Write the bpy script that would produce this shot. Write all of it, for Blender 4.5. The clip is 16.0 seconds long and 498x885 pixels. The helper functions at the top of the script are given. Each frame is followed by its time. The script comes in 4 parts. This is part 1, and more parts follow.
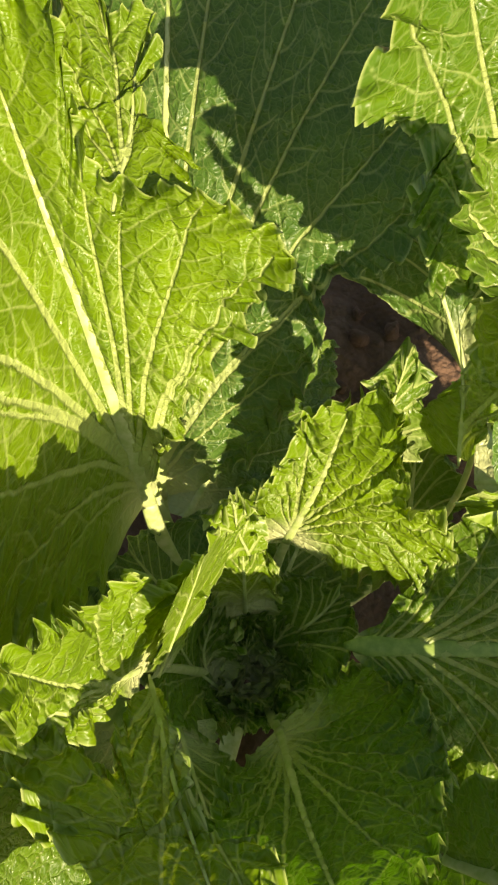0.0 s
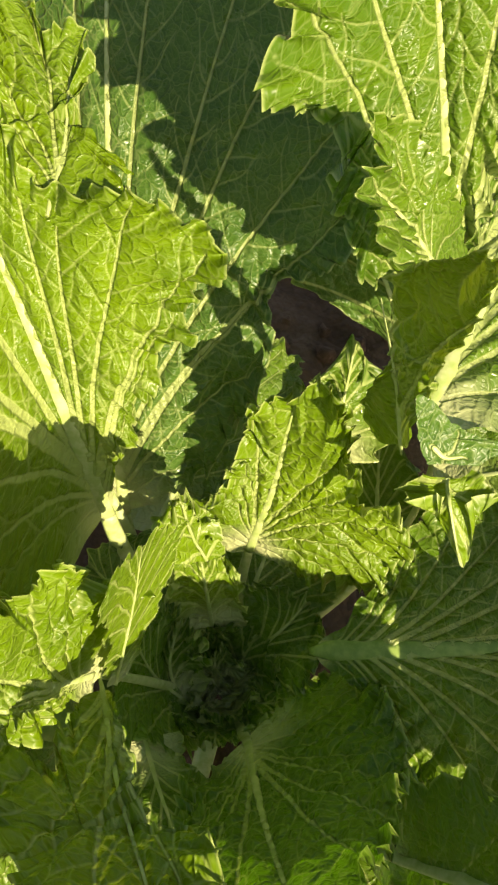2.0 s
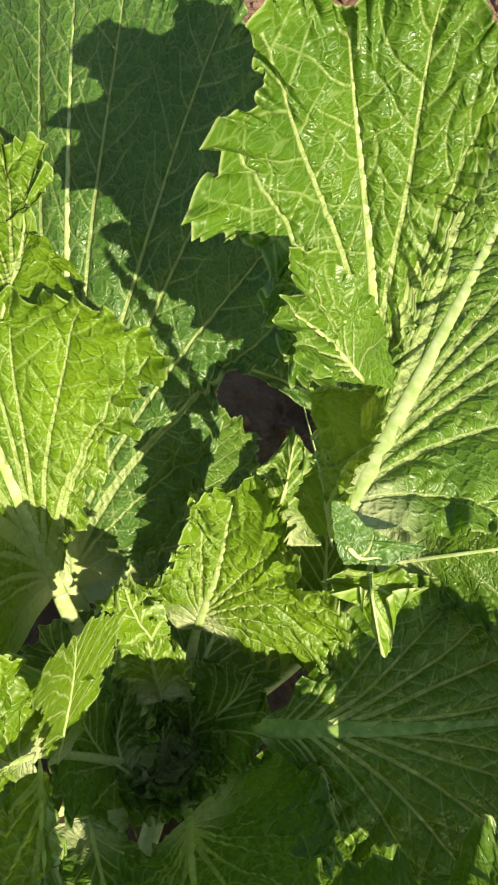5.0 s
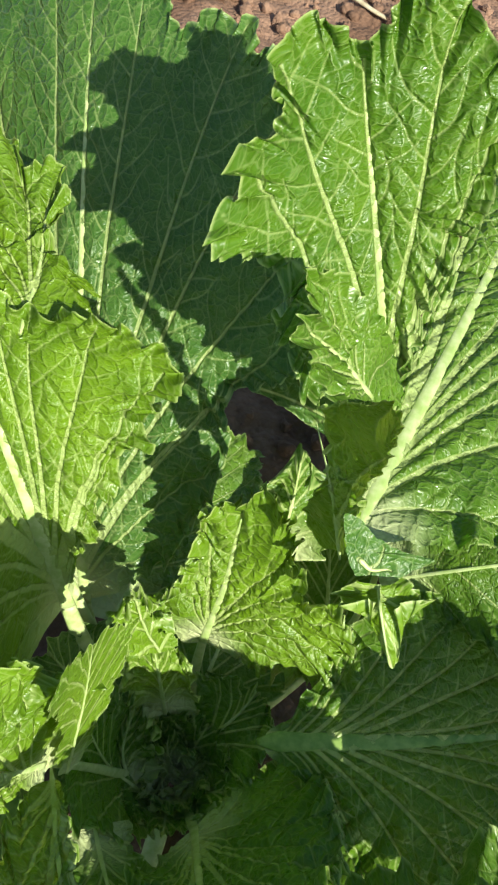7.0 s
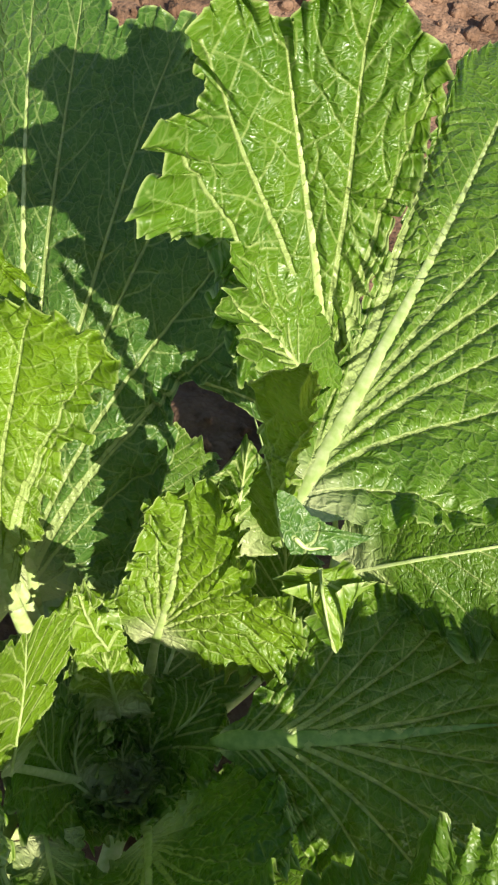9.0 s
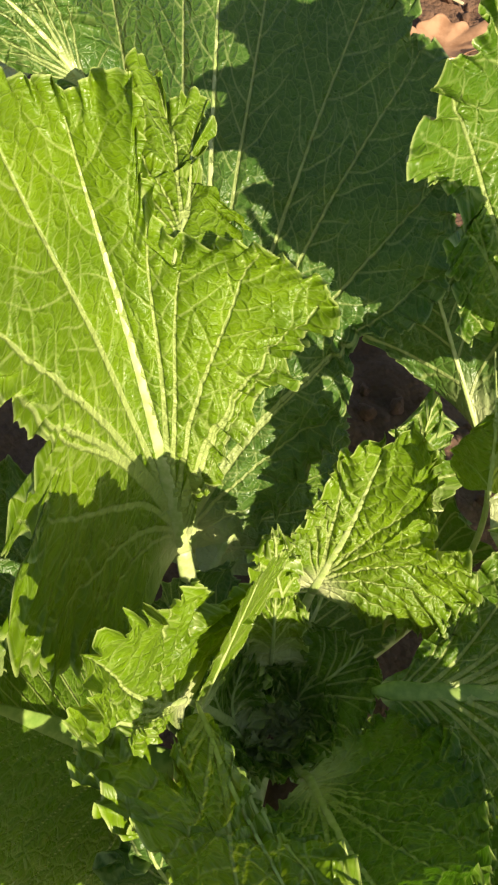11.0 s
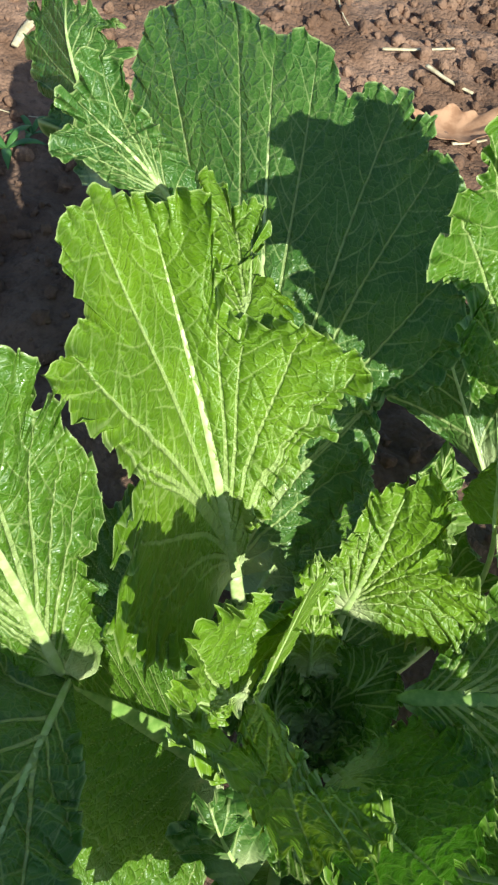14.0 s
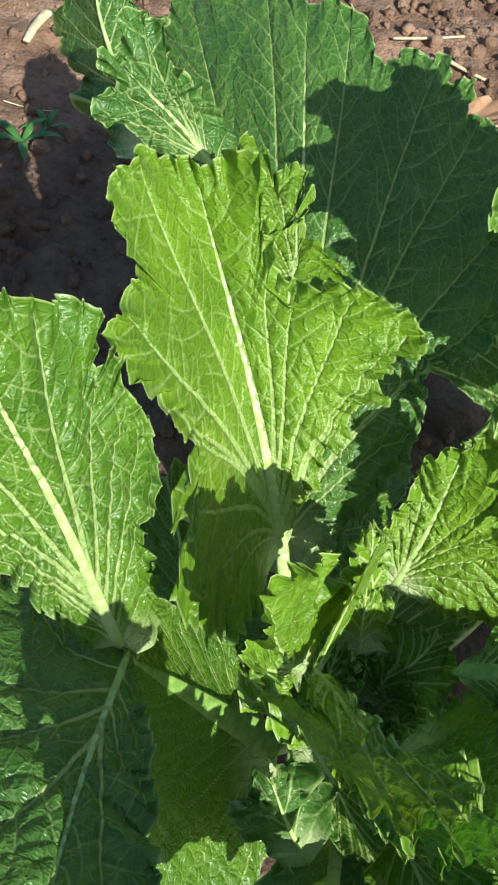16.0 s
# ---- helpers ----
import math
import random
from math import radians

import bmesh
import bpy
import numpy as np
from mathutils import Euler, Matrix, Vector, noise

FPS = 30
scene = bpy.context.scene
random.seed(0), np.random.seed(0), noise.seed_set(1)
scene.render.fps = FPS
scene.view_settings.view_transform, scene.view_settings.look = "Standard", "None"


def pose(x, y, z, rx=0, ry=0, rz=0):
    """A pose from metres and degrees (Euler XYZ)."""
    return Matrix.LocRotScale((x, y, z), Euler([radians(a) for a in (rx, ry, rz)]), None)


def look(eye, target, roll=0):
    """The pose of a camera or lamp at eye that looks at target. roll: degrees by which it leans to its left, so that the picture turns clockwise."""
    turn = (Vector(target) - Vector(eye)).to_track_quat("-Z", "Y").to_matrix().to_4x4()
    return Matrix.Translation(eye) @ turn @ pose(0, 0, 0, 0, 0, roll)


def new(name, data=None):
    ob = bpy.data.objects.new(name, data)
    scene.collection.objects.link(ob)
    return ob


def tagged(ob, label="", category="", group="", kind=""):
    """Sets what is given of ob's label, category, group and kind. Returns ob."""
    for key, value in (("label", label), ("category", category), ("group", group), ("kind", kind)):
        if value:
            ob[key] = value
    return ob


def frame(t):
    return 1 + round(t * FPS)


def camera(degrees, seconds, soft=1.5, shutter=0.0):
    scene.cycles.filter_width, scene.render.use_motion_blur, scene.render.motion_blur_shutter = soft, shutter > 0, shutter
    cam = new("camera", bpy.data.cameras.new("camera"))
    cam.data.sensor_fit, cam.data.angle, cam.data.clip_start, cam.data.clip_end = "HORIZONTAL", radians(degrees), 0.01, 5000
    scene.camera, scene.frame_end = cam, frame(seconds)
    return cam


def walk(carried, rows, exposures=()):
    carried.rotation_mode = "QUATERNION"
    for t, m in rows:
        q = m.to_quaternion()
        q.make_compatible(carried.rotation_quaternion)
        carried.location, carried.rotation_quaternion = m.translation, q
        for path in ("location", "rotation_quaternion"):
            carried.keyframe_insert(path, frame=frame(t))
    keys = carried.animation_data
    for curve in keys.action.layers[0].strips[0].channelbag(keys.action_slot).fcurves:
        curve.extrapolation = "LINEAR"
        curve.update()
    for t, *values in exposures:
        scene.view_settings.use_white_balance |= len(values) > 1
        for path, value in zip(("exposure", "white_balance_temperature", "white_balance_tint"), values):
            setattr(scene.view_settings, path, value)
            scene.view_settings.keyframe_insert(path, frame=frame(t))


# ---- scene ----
cam = camera(33.0, 16.0, soft=2.35)
EXPOSURES = [(0, 0.70, 8900, 10), (3, 0.70, 8500, 10), (4.5, 0.65, 7600, 5), (7, 0.58, 6300, 0), (8.2, 0.57, 6150, 0), (10.3, 0.62, 8100, 9), (10.8, 0.62, 8000, 9), (11.5, 0.60, 6900, 2), (12, 0.58, 6150, -2), (16, 0.56, 5850, -4)]
PATH = [
    (0, (0.0096, 0.0120, 0.7880), (0.0648, 0.7176, -0.6464), 15.3),
    (0.5, (0.0176, -0.0176, 0.7672), (0.0592, 0.7136, -0.6552), 12.9),
    (1, (0.0224, -0.0248, 0.7744), (0.0640, 0.7144, -0.6440), 11.7),
    (1.5, (0.0304, -0.0192, 0.7720), (0.0672, 0.7352, -0.6384), 11.2),
    (2, (0.0544, -0.0112, 0.7800), (0.0808, 0.7712, -0.6152), 10.8),
    (2.5, (0.0496, -0.0008, 0.7904), (0.0720, 0.8032, -0.5928), 11.2),
    (3, (0.0592, 0.0232, 0.7944), (0.0792, 0.8272, -0.5888), 11.1),
    (3.5, (0.0512, 0.0144, 0.8088), (0.0744, 0.8312, -0.5664), 11.5),
    (4, (0.0736, -0.0040, 0.8168), (0.0944, 0.8408, -0.5416), 11.3),
    (4.5, (0.0816, 0.0016, 0.8208), (0.1096, 0.8600, -0.5288), 11.5),
    (7, (0.0680, -0.0120, 0.8312), (0.1112, 0.8888, -0.4904), 12.9),
    (7.5, (0.0808, -0.0168, 0.8392), (0.1216, 0.9016, -0.4696), 12.6),
    (8, (0.0912, -0.0176, 0.8368), (0.1352, 0.9120, -0.4656), 12.7),
    (8.2, (0.1024, -0.0104, 0.8344), (0.1560, 0.9232, -0.4648), 12.4),
    (10.3, (0.0520, -0.0576, 0.7896), (0.1336, 0.8904, -0.4968), 13.4),
    (10.5, (0.0288, -0.0368, 0.8072), (0.1072, 0.8872, -0.4968), 13.6),
    (11, (-0.0288, -0.0560, 0.7904), (0.0360, 0.8392, -0.5344), 15.4),
    (11.5, (-0.0336, -0.0760, 0.8776), (0.0056, 0.8456, -0.4296), 14.3),
    (12, (-0.0616, -0.1032, 0.8544), (-0.0304, 0.8320, -0.4432), 13.9),
    (12.5, (-0.0520, -0.1272, 0.8824), (-0.0208, 0.8120, -0.4128), 13.7),
    (13, (-0.0328, -0.1232, 0.8808), (-0.0056, 0.8240, -0.4080), 13.8),
    (13.5, (-0.0456, -0.1312, 0.8736), (-0.0184, 0.8272, -0.4072), 13.9),
    (14, (-0.0616, -0.1392, 0.8904), (-0.0400, 0.8264, -0.3856), 13.6),
    (14.5, (-0.0792, -0.1496, 0.8944), (-0.0656, 0.8256, -0.3736), 13.4),
    (15, (-0.0704, -0.1512, 0.8856), (-0.0544, 0.8304, -0.3776), 13.6),
    (15.5, (-0.0808, -0.1568, 0.8808), (-0.0640, 0.8240, -0.3840), 13.0),
    (16, (-0.0952, -0.1632, 0.8512), (-0.0776, 0.8176, -0.4128), 12.0),
]
walk(cam, [(t, look(eye, target, roll)) for t, eye, target, roll in PATH], EXPOSURES)
# world, sun
SUN = Vector((-0.48, 0.68, -0.565))
world = bpy.data.worlds.new("sky")
scene.world = world
world.use_nodes = True
wn = world.node_tree.nodes
sky = wn.new("ShaderNodeTexSky")
sky.sky_type, sky.sun_disc = "NISHITA", False
sky.sun_elevation = math.atan2(-SUN.z, math.hypot(SUN.x, SUN.y))
sky.sun_rotation = math.atan2(-SUN.x, -SUN.y)
wn["Background"].inputs[1].default_value = 0.088
world.node_tree.links.new(sky.outputs[0], wn["Background"].inputs[0])
sun = new("sun", bpy.data.lights.new("sun", "SUN"))
sun.data.energy, sun.data.angle, sun.data.color = 5.0, radians(0.5), (1.0, 0.93, 0.80)
sun.matrix_world = look((1, -1, 2), Vector((1, -1, 2)) + SUN)


# materials
class Nodes:
    """Short hand for wiring a node material."""

    def __init__(self, name):
        self.mat = bpy.data.materials.new(name)
        self.mat.use_nodes = True
        self.tree = self.mat.node_tree
        self.tree.nodes.clear()

    def add(self, kind, **sockets):
        node = self.tree.nodes.new("ShaderNode" + kind)
        for key, value in sockets.items():
            self.put(node.inputs[key.replace("_", " ")], value)
        return node

    def put(self, socket, value):
        if isinstance(value, bpy.types.NodeSocket):
            self.tree.links.new(value, socket)
        else:
            socket.default_value = value

    def math(self, op, a, b=0.0, c=0.0):
        node = self.tree.nodes.new("ShaderNodeMath")
        node.operation = op
        for i, v in enumerate((a, b, c)):
            self.put(node.inputs[i], v)
        return node.outputs[0]

    def ramp(self, v, lo, hi, to0=0.0, to1=1.0, smooth=True):
        node = self.tree.nodes.new("ShaderNodeMapRange")
        node.interpolation_type = "SMOOTHSTEP" if smooth else "LINEAR"
        for i, x in enumerate((v, lo, hi, to0, to1)):
            self.put(node.inputs[i], x)
        return node.outputs[0]

    def mix(self, f, a, b):
        node = self.tree.nodes.new("ShaderNodeMix")
        node.data_type = "RGBA"
        self.put(node.inputs[0], f)
        for i, v in ((6, a), (7, b)):
            self.put(node.inputs[i], v if isinstance(v, bpy.types.NodeSocket) or len(v) == 4 else (*v, 1))
        return node.outputs[2]

    def attr(self, name, vector=False):
        node = self.tree.nodes.new("ShaderNodeAttribute")
        node.attribute_name = name
        return node.outputs["Vector" if vector else "Fac"]

    def noise(self, vector, scale, detail=3.0, rough=0.55):
        return self.add("TexNoise", Vector=vector, Scale=scale, Detail=detail, Roughness=rough).outputs["Fac"]

    def finish(self, shader):
        out = self.tree.nodes.new("ShaderNodeOutputMaterial")
        self.tree.links.new(shader, out.inputs[0])
        return self.mat


def leaf_material(name, dark, light, through_col, gloss, shine, wax):
    """A leaf blade: netted veins, puffed cells, waxy gloss and light that shines through."""
    n = Nodes(name)
    uvm, edge, base = n.attr("leaf_metres", True), n.attr("leaf_edge"), n.attr("foot_distance")
    v1 = n.ramp(n.attr("vein_gap"), -0.0004, 0.0007, 1.0, 0.0)
    v2 = n.math("MULTIPLY", n.ramp(n.attr("twig_gap"), -0.0002, 0.0007, 1.0, 0.0), 0.54)
    warp = n.add("VectorMath")
    warp.operation = "MULTIPLY_ADD"
    noise_col = n.add("TexNoise", Vector=uvm, Scale=60.0, Detail=2.0)
    n.put(warp.inputs[0], noise_col.outputs["Color"])
    n.put(warp.inputs[1], (0.012, 0.012, 0.012))
    n.put(warp.inputs[2], uvm)
    cells = n.add("TexVoronoi", Vector=warp.outputs[0], Scale=105.0)
    cells.feature = "DISTANCE_TO_EDGE"
    flat = n.add("VectorMath")
    flat.operation = "MULTIPLY"
    n.put(flat.inputs[0], warp.outputs[0])
    n.put(flat.inputs[1], (1.0, 0.6, 1.0))
    small = n.add("TexVoronoi", Vector=flat.outputs[0], Scale=330.0)
    small.feature = "DISTANCE_TO_EDGE"
    v3 = n.math("MULTIPLY", n.ramp(cells.outputs[0], 0.0, 0.06, 1.0, 0.0), 0.26)
    v4 = n.math("MULTIPLY", n.ramp(small.outputs[0], 0.0, 0.09, 1.0, 0.0), 0.13)
    veins = n.math("MAXIMUM", n.math("MAXIMUM", n.math("MULTIPLY", v1, 0.95), v2), n.math("MAXIMUM", v3, v4))
    blotch = n.noise(uvm, 14, 4, 0.6)
    blade = n.mix(n.ramp(blotch, 0.3, 0.7), dark, light)
    blade = n.mix(n.math("MULTIPLY", n.noise(uvm, 420, 3), 0.3), blade, tuple(c * 0.6 for c in dark))
    vein_col = tuple(0.3 * c + 0.7 * v for c, v in zip(light, (0.60, 0.68, 0.28)))
    col = n.mix(n.math("MULTIPLY", veins, 0.80), blade, vein_col)
    col = n.mix(n.ramp(base, 0.008, 0.050, 0.9, 0.0), col, (0.60, 0.64, 0.34))
    rim = n.ramp(edge, 0.955, 1.0)
    col = n.mix(n.math("MULTIPLY", rim, 0.7), col, vein_col)
    puff = n.math("ADD", n.math("MULTIPLY", n.ramp(cells.outputs[0], 0.0, 0.22), 0.75), n.math("MULTIPLY", n.ramp(small.outputs[0], 0.0, 0.30), 0.32))
    height = n.math("ADD", puff, n.math("MULTIPLY", v1, 0.9))
    height = n.math("ADD", height, n.math("MULTIPLY", n.noise(uvm, 150, 3), 0.22))
    bump = n.add("Bump", Strength=0.9, Distance=0.0010, Height=height)
    rough = n.ramp(n.noise(uvm, 90, 3), 0.3, 0.7, gloss - 0.07, gloss + 0.15)
    top = n.add("BsdfPrincipled", Base_Color=col, Roughness=rough, Normal=bump.outputs[0])
    n.put(top.inputs["Specular IOR Level"], wax)
    tcol = n.mix(n.math("MULTIPLY", veins, 0.5), (*through_col, 1), (0.55, 0.62, 0.16, 1))
    back = n.add("BsdfTranslucent", Color=tcol, Normal=bump.outputs[0])
    mixed = n.tree.nodes.new("ShaderNodeMixShader")
    n.put(mixed.inputs[0], shine)
    n.put(mixed.inputs[1], top.outputs[0])
    n.put(mixed.inputs[2], back.outputs[0])
    return n.finish(mixed.outputs[0])


def stalk_material(name, a, b):
    n = Nodes(name)
    obj = n.add("TexCoord").outputs["Object"]
    streak = n.noise(obj, 120, 4)
    col = n.mix(n.ramp(streak, 0.3, 0.7), a, b)
    bump = n.add("Bump", Strength=0.3, Distance=0.0006, Height=n.noise(obj, 400, 3))
    b = n.add("BsdfPrincipled", Base_Color=col, Roughness=0.42, Normal=bump.outputs[0])
    return n.finish(b.outputs[0])


def soil_material(name="soil", tone=1.0):
    n = Nodes(name)
    obj = n.add("TexCoord").outputs["Object"]
    big, fine = n.noise(obj, 5, 5, 0.6), n.noise(obj, 70, 6, 0.65)
    a = tuple(c * tone for c in (0.16, 0.085, 0.052))
    b = tuple(c * tone for c in (0.34, 0.20, 0.135))
    col = n.mix(n.ramp(big, 0.35, 0.65), a, b)
    col = n.mix(n.math("MULTIPLY", n.ramp(fine, 0.45, 0.7), 0.6), col, tuple(c * 0.55 for c in a))
    # the plant's shade is painted into the soil colour, round and behind the crown
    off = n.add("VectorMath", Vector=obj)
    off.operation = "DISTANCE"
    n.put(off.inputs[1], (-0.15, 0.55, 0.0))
    plant_shade = n.ramp(n.math("ADD", off.outputs["Value"], n.math("MULTIPLY", big, 0.25)), 0.60, 0.80, 0.45, 0.0)
    col = n.mix(plant_shade, col, tuple(c * 0.25 for c in a))
    grit = n.add("TexVoronoi", Vector=obj, Scale=130.0)
    h = n.math("ADD", n.math("MULTIPLY", fine, 1.0), n.math("MULTIPLY", grit.outputs[0], -0.6))
    bump = n.add("Bump", Strength=0.9, Distance=0.006, Height=h)
    s = n.add("BsdfPrincipled", Base_Color=col, Roughness=0.95, Normal=bump.outputs[0])
    return n.finish(s.outputs[0])


def plain_material(name, a, b, scale, rough=0.8):
    n = Nodes(name)
    obj = n.add("TexCoord").outputs["Object"]
    col = n.mix(n.ramp(n.noise(obj, scale, 5, 0.6), 0.35, 0.65), a, b)
    bump = n.add("Bump", Strength=0.5, Distance=0.001, Height=n.noise(obj, scale * 3, 4))
    s = n.add("BsdfPrincipled", Base_Color=col, Roughness=rough, Normal=bump.outputs[0])
    return n.finish(s.outputs[0])


OUTER = leaf_material("outer_leaf", (0.050, 0.130, 0.020), (0.092, 0.192, 0.030), (0.13, 0.30, 0.03), 0.32, 0.19, 0.42)
MATURE = leaf_material("mature_leaf", (0.068, 0.154, 0.010), (0.126, 0.234, 0.014), (0.13, 0.37, 0.012), 0.30, 0.22, 0.43)
YOUNG = leaf_material("young_leaf", (0.108, 0.208, 0.009), (0.176, 0.300, 0.012), (0.31, 0.44, 0.02), 0.33, 0.18, 0.38)
STALK = stalk_material("pale_stalk", (0.36, 0.48, 0.14), (0.54, 0.61, 0.29))
GREEN_STALK = stalk_material("green_stalk", (0.16, 0.28, 0.05), (0.28, 0.40, 0.10))
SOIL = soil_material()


# shapes
def spline(points, s):
    """Catmull-Rom through the points at the parameters s in 0..1."""
    p = np.array(points, float)
    p = np.vstack([2 * p[0] - p[1], p, 2 * p[-1] - p[-2]])
    x = np.clip(s, 0, 1) * (len(p) - 3)
    i = np.minimum(x.astype(int), len(p) - 4)
    f = (x - i)[:, None]
    a, b, c, d = p[i], p[i + 1], p[i + 2], p[i + 3]
    return 0.5 * (2 * b + (c - a) * f + (2 * a - 5 * b + 4 * c - d) * f**2 + (3 * b - a - 3 * c + d) * f**3)


def unit(v):
    return v / np.maximum(np.linalg.norm(v, axis=-1, keepdims=True), 1e-9)


def wave(x, rng, octaves=4, base=1.0):
    """A smooth random wave of x, about -1 to 1."""
    y = np.zeros_like(x)
    for k in range(octaves):
        f, a = base * 1.9**k, 0.62**k
        y += a * np.sin(2 * np.pi * f * x * rng.uniform(0.85, 1.15) + rng.uniform(0, 6.28))
    return y / 1.7


def mesh_object(name, verts, faces, material, parent=None, smooth=True):
    me = bpy.data.meshes.new(name)
    me.from_pydata(verts.tolist() if hasattr(verts, "tolist") else verts, [], faces.tolist() if hasattr(faces, "tolist") else faces)
    me.materials.append(material)
    if smooth:
        me.polygons.foreach_set("use_smooth", [True] * len(me.polygons))
    me.update()
    ob = new(name, me)
    if parent:
        ob.parent = parent
    return ob


def grid_faces(rows, cols, closed=False):
    i, j = np.meshgrid(np.arange(rows - 1), np.arange(cols if closed else cols - 1), indexing="ij")
    k = (j + 1) % cols
    return np.stack([i * cols + j, i * cols + k, (i + 1) * cols + k, (i + 1) * cols + j], -1).reshape(-1, 4)


def tube(name, path, radius, material, parent, normal=None, flat=1.0, sides=10):
    """A tapered stalk along a path, flattened along its normals."""
    tang = unit(np.gradient(path, axis=0))
    normal = np.array((0.0, 0.0, 1.0)) + 0 * path if normal is None else normal
    nrm = unit(normal - (normal * tang).sum(1, keepdims=True) * tang)
    side = np.cross(tang, nrm)
    a = np.linspace(0, 2 * np.pi, sides, endpoint=False)
    ring = side[:, None] * np.cos(a)[None, :, None] + nrm[:, None] * np.sin(a)[None, :, None] * flat
    verts = (path[:, None] + ring * np.asarray(radius)[:, None, None]).reshape(-1, 3)
    faces = grid_faces(len(path), sides, True).tolist()
    faces += [list(range(sides))[::-1], [len(verts) - sides + k for k in range(sides)]]
    return mesh_object(name, verts, faces, material, parent)


def stalk(blade, foot, tang, nrm, rib):
    """The leaf's stalk, from the crown at the ground up to the foot of the blade."""
    axis = np.array((0.078, 0.165, 0.0))
    out = foot - axis
    root = axis + np.array((out[0], out[1], 0.0)) * 0.12 + np.array((0, 0, -0.01))
    bend = foot - tang * 0.45 * np.linalg.norm(foot - root)
    t = np.linspace(0, 1, 24)[:, None]
    path = (1 - t) ** 2 * root + 2 * t * (1 - t) * bend + t**2 * foot
    tube("petiole", path, np.linspace(rib * 1.4 + 0.002, rib + 0.0003, 24), STALK, blade, nrm + 0 * path, 0.45)


def leaf(plant, spine, left, right, face, label="", young=0.0, ruffle=0.006, lobe=0.08, bow=0.0, veins=8, seed=0, rib=0.004, fan=1.0, foot=True, grain=1.0, pale=1.0, rows=180, cols=151):
    """One leaf: a blade swept along its spine, with lobed, frilled margins; a midrib lies on it."""
    rng = np.random.default_rng(seed)
    s = np.linspace(0, 1, rows)
    mid = spline(spine, s)
    tang = unit(np.gradient(mid, axis=0))
    face = np.array(face, float)
    nrm = unit(face - (tang @ face)[:, None] * tang)
    side = np.cross(tang, nrm)
    length = np.linalg.norm(np.diff(mid, axis=0), axis=1).sum()
    u = np.linspace(-1, 1, cols)
    au = np.abs(u)
    offs, tables = [], []
    for table in (left, right):
        o = spline(table, s)
        tables.append(o)
        offs.append(o[:, :1] * side + o[:, 1:2] * nrm + o[:, 2:] * tang)
    reach = [np.linalg.norm(o, axis=1) for o in offs]
    tip = np.exp(-(1 - s) * length / 0.022)
    body = np.clip(s / 0.12, 0, 1)
    verts = np.zeros((rows, cols, 3))
    metres = np.zeros((rows, cols, 3))
    for k, pick in ((0, u < 0), (1, u >= 0)):
        a = au[pick]
        arc = s * length
        lob = wave(arc / (0.070 * grain), rng, 3) * lobe * 0.17 + np.abs(wave(arc / (0.019 * grain), rng, 2)) * 0.0055 * grain - 0.002 * grain
        lob = lob * body / np.maximum(reach[k], 0.02)
        grow = a[None] * (1 + lob[:, None] * a[None] ** 4)
        sag = np.sin(np.pi * np.minimum(a, 1)) * bow
        lean = arc[:, None] - 0.25 * reach[k][:, None] * (a[None] - 1)
        gap = reach[k][:, None] * (1 - a[None])
        hem, frill = np.exp(-((gap / (0.034 * grain)) ** 1.5)), np.exp(-((gap / (0.013 * grain)) ** 1.3))
        curl = wave(lean / (0.085 * grain), rng, 3)
        fine = wave(lean / (0.020 * grain), rng, 3)
        lift = ruffle * body[:, None] * (1.5 * curl * hem + 0.9 * fine * frill)
        push = 0.5 * ruffle * body[:, None] * wave(lean / (0.026 * grain), rng, 2) * frill
        verts[:, pick] = mid[:, None] + offs[k][:, None] * grow[..., None] + nrm[:, None] * (lift + sag[None] * body[:, None])[..., None] + tang[:, None] * push[..., None]
        metres[:, pick, 0] = arc[:, None] + 0 * a[None]
        metres[:, pick, 1] = reach[k][:, None] * a[None] * (-1 if k == 0 else 1) + seed * 3.1
    width = reach[0][-1] + reach[1][-1]
    across = u * width / 2
    notch = wave(across / (0.06 * grain), rng, 3) * 0.009 * grain * (1 + 3 * lobe) + np.abs(wave(across / (0.016 * grain), rng, 2)) * 0.003 * grain - 0.03 * grain * au**4
    up = wave(across / (0.05 * grain), rng, 3) * ruffle * 1.5 + wave(across / (0.016 * grain), rng, 2) * ruffle * 0.6
    verts += tang[:, None] * (notch[None] * tip[:, None])[..., None] + nrm[:, None] * (up[None] * tip[:, None])[..., None]
    # the side veins leave the midrib one above the other and spread like a fan
    far = np.stack([np.where(u < 0, np.hypot(left_o[0], left_o[1]), np.hypot(right_o[0], right_o[1])) * au for left_o, right_o in zip(tables[0], tables[1])])
    ahead = s[:, None] * length + np.where(u[None] < 0, tables[0][:, 2:], tables[1][:, 2:]) * au[None]
    metres[..., 0], metres[..., 1] = ahead, np.sign(u)[None] * far + seed * 3.1
    c0, c1 = 0.9 - 0.8 * fan, 1.0 + 3.0 * fan
    spread = 1 + c1 * far / length
    phase = (ahead - c0 * far) / spread * veins / length + np.where(u < 0, 0.0, 0.37)[None]
    slope = (c0 * spread + (ahead - c0 * far) * c1 / length) / spread**2
    grad = length / veins / np.hypot(1 / spread, slope)
    field = np.abs(np.cos(np.pi * phase)) ** 0.6
    puff = (field - 0.5) * min(0.003, 0.075 * length / veins) * np.clip(au[None] * 4, 0, 1) * body[:, None]
    soft = wave(metres[..., 0] / 0.05 + 3 * wave(metres[..., 1] / 0.16, rng, 1), rng, 2) * 0.0008 * np.clip(au * 3, 0, 1)[None]
    verts += nrm[:, None] * (puff + soft)[..., None]
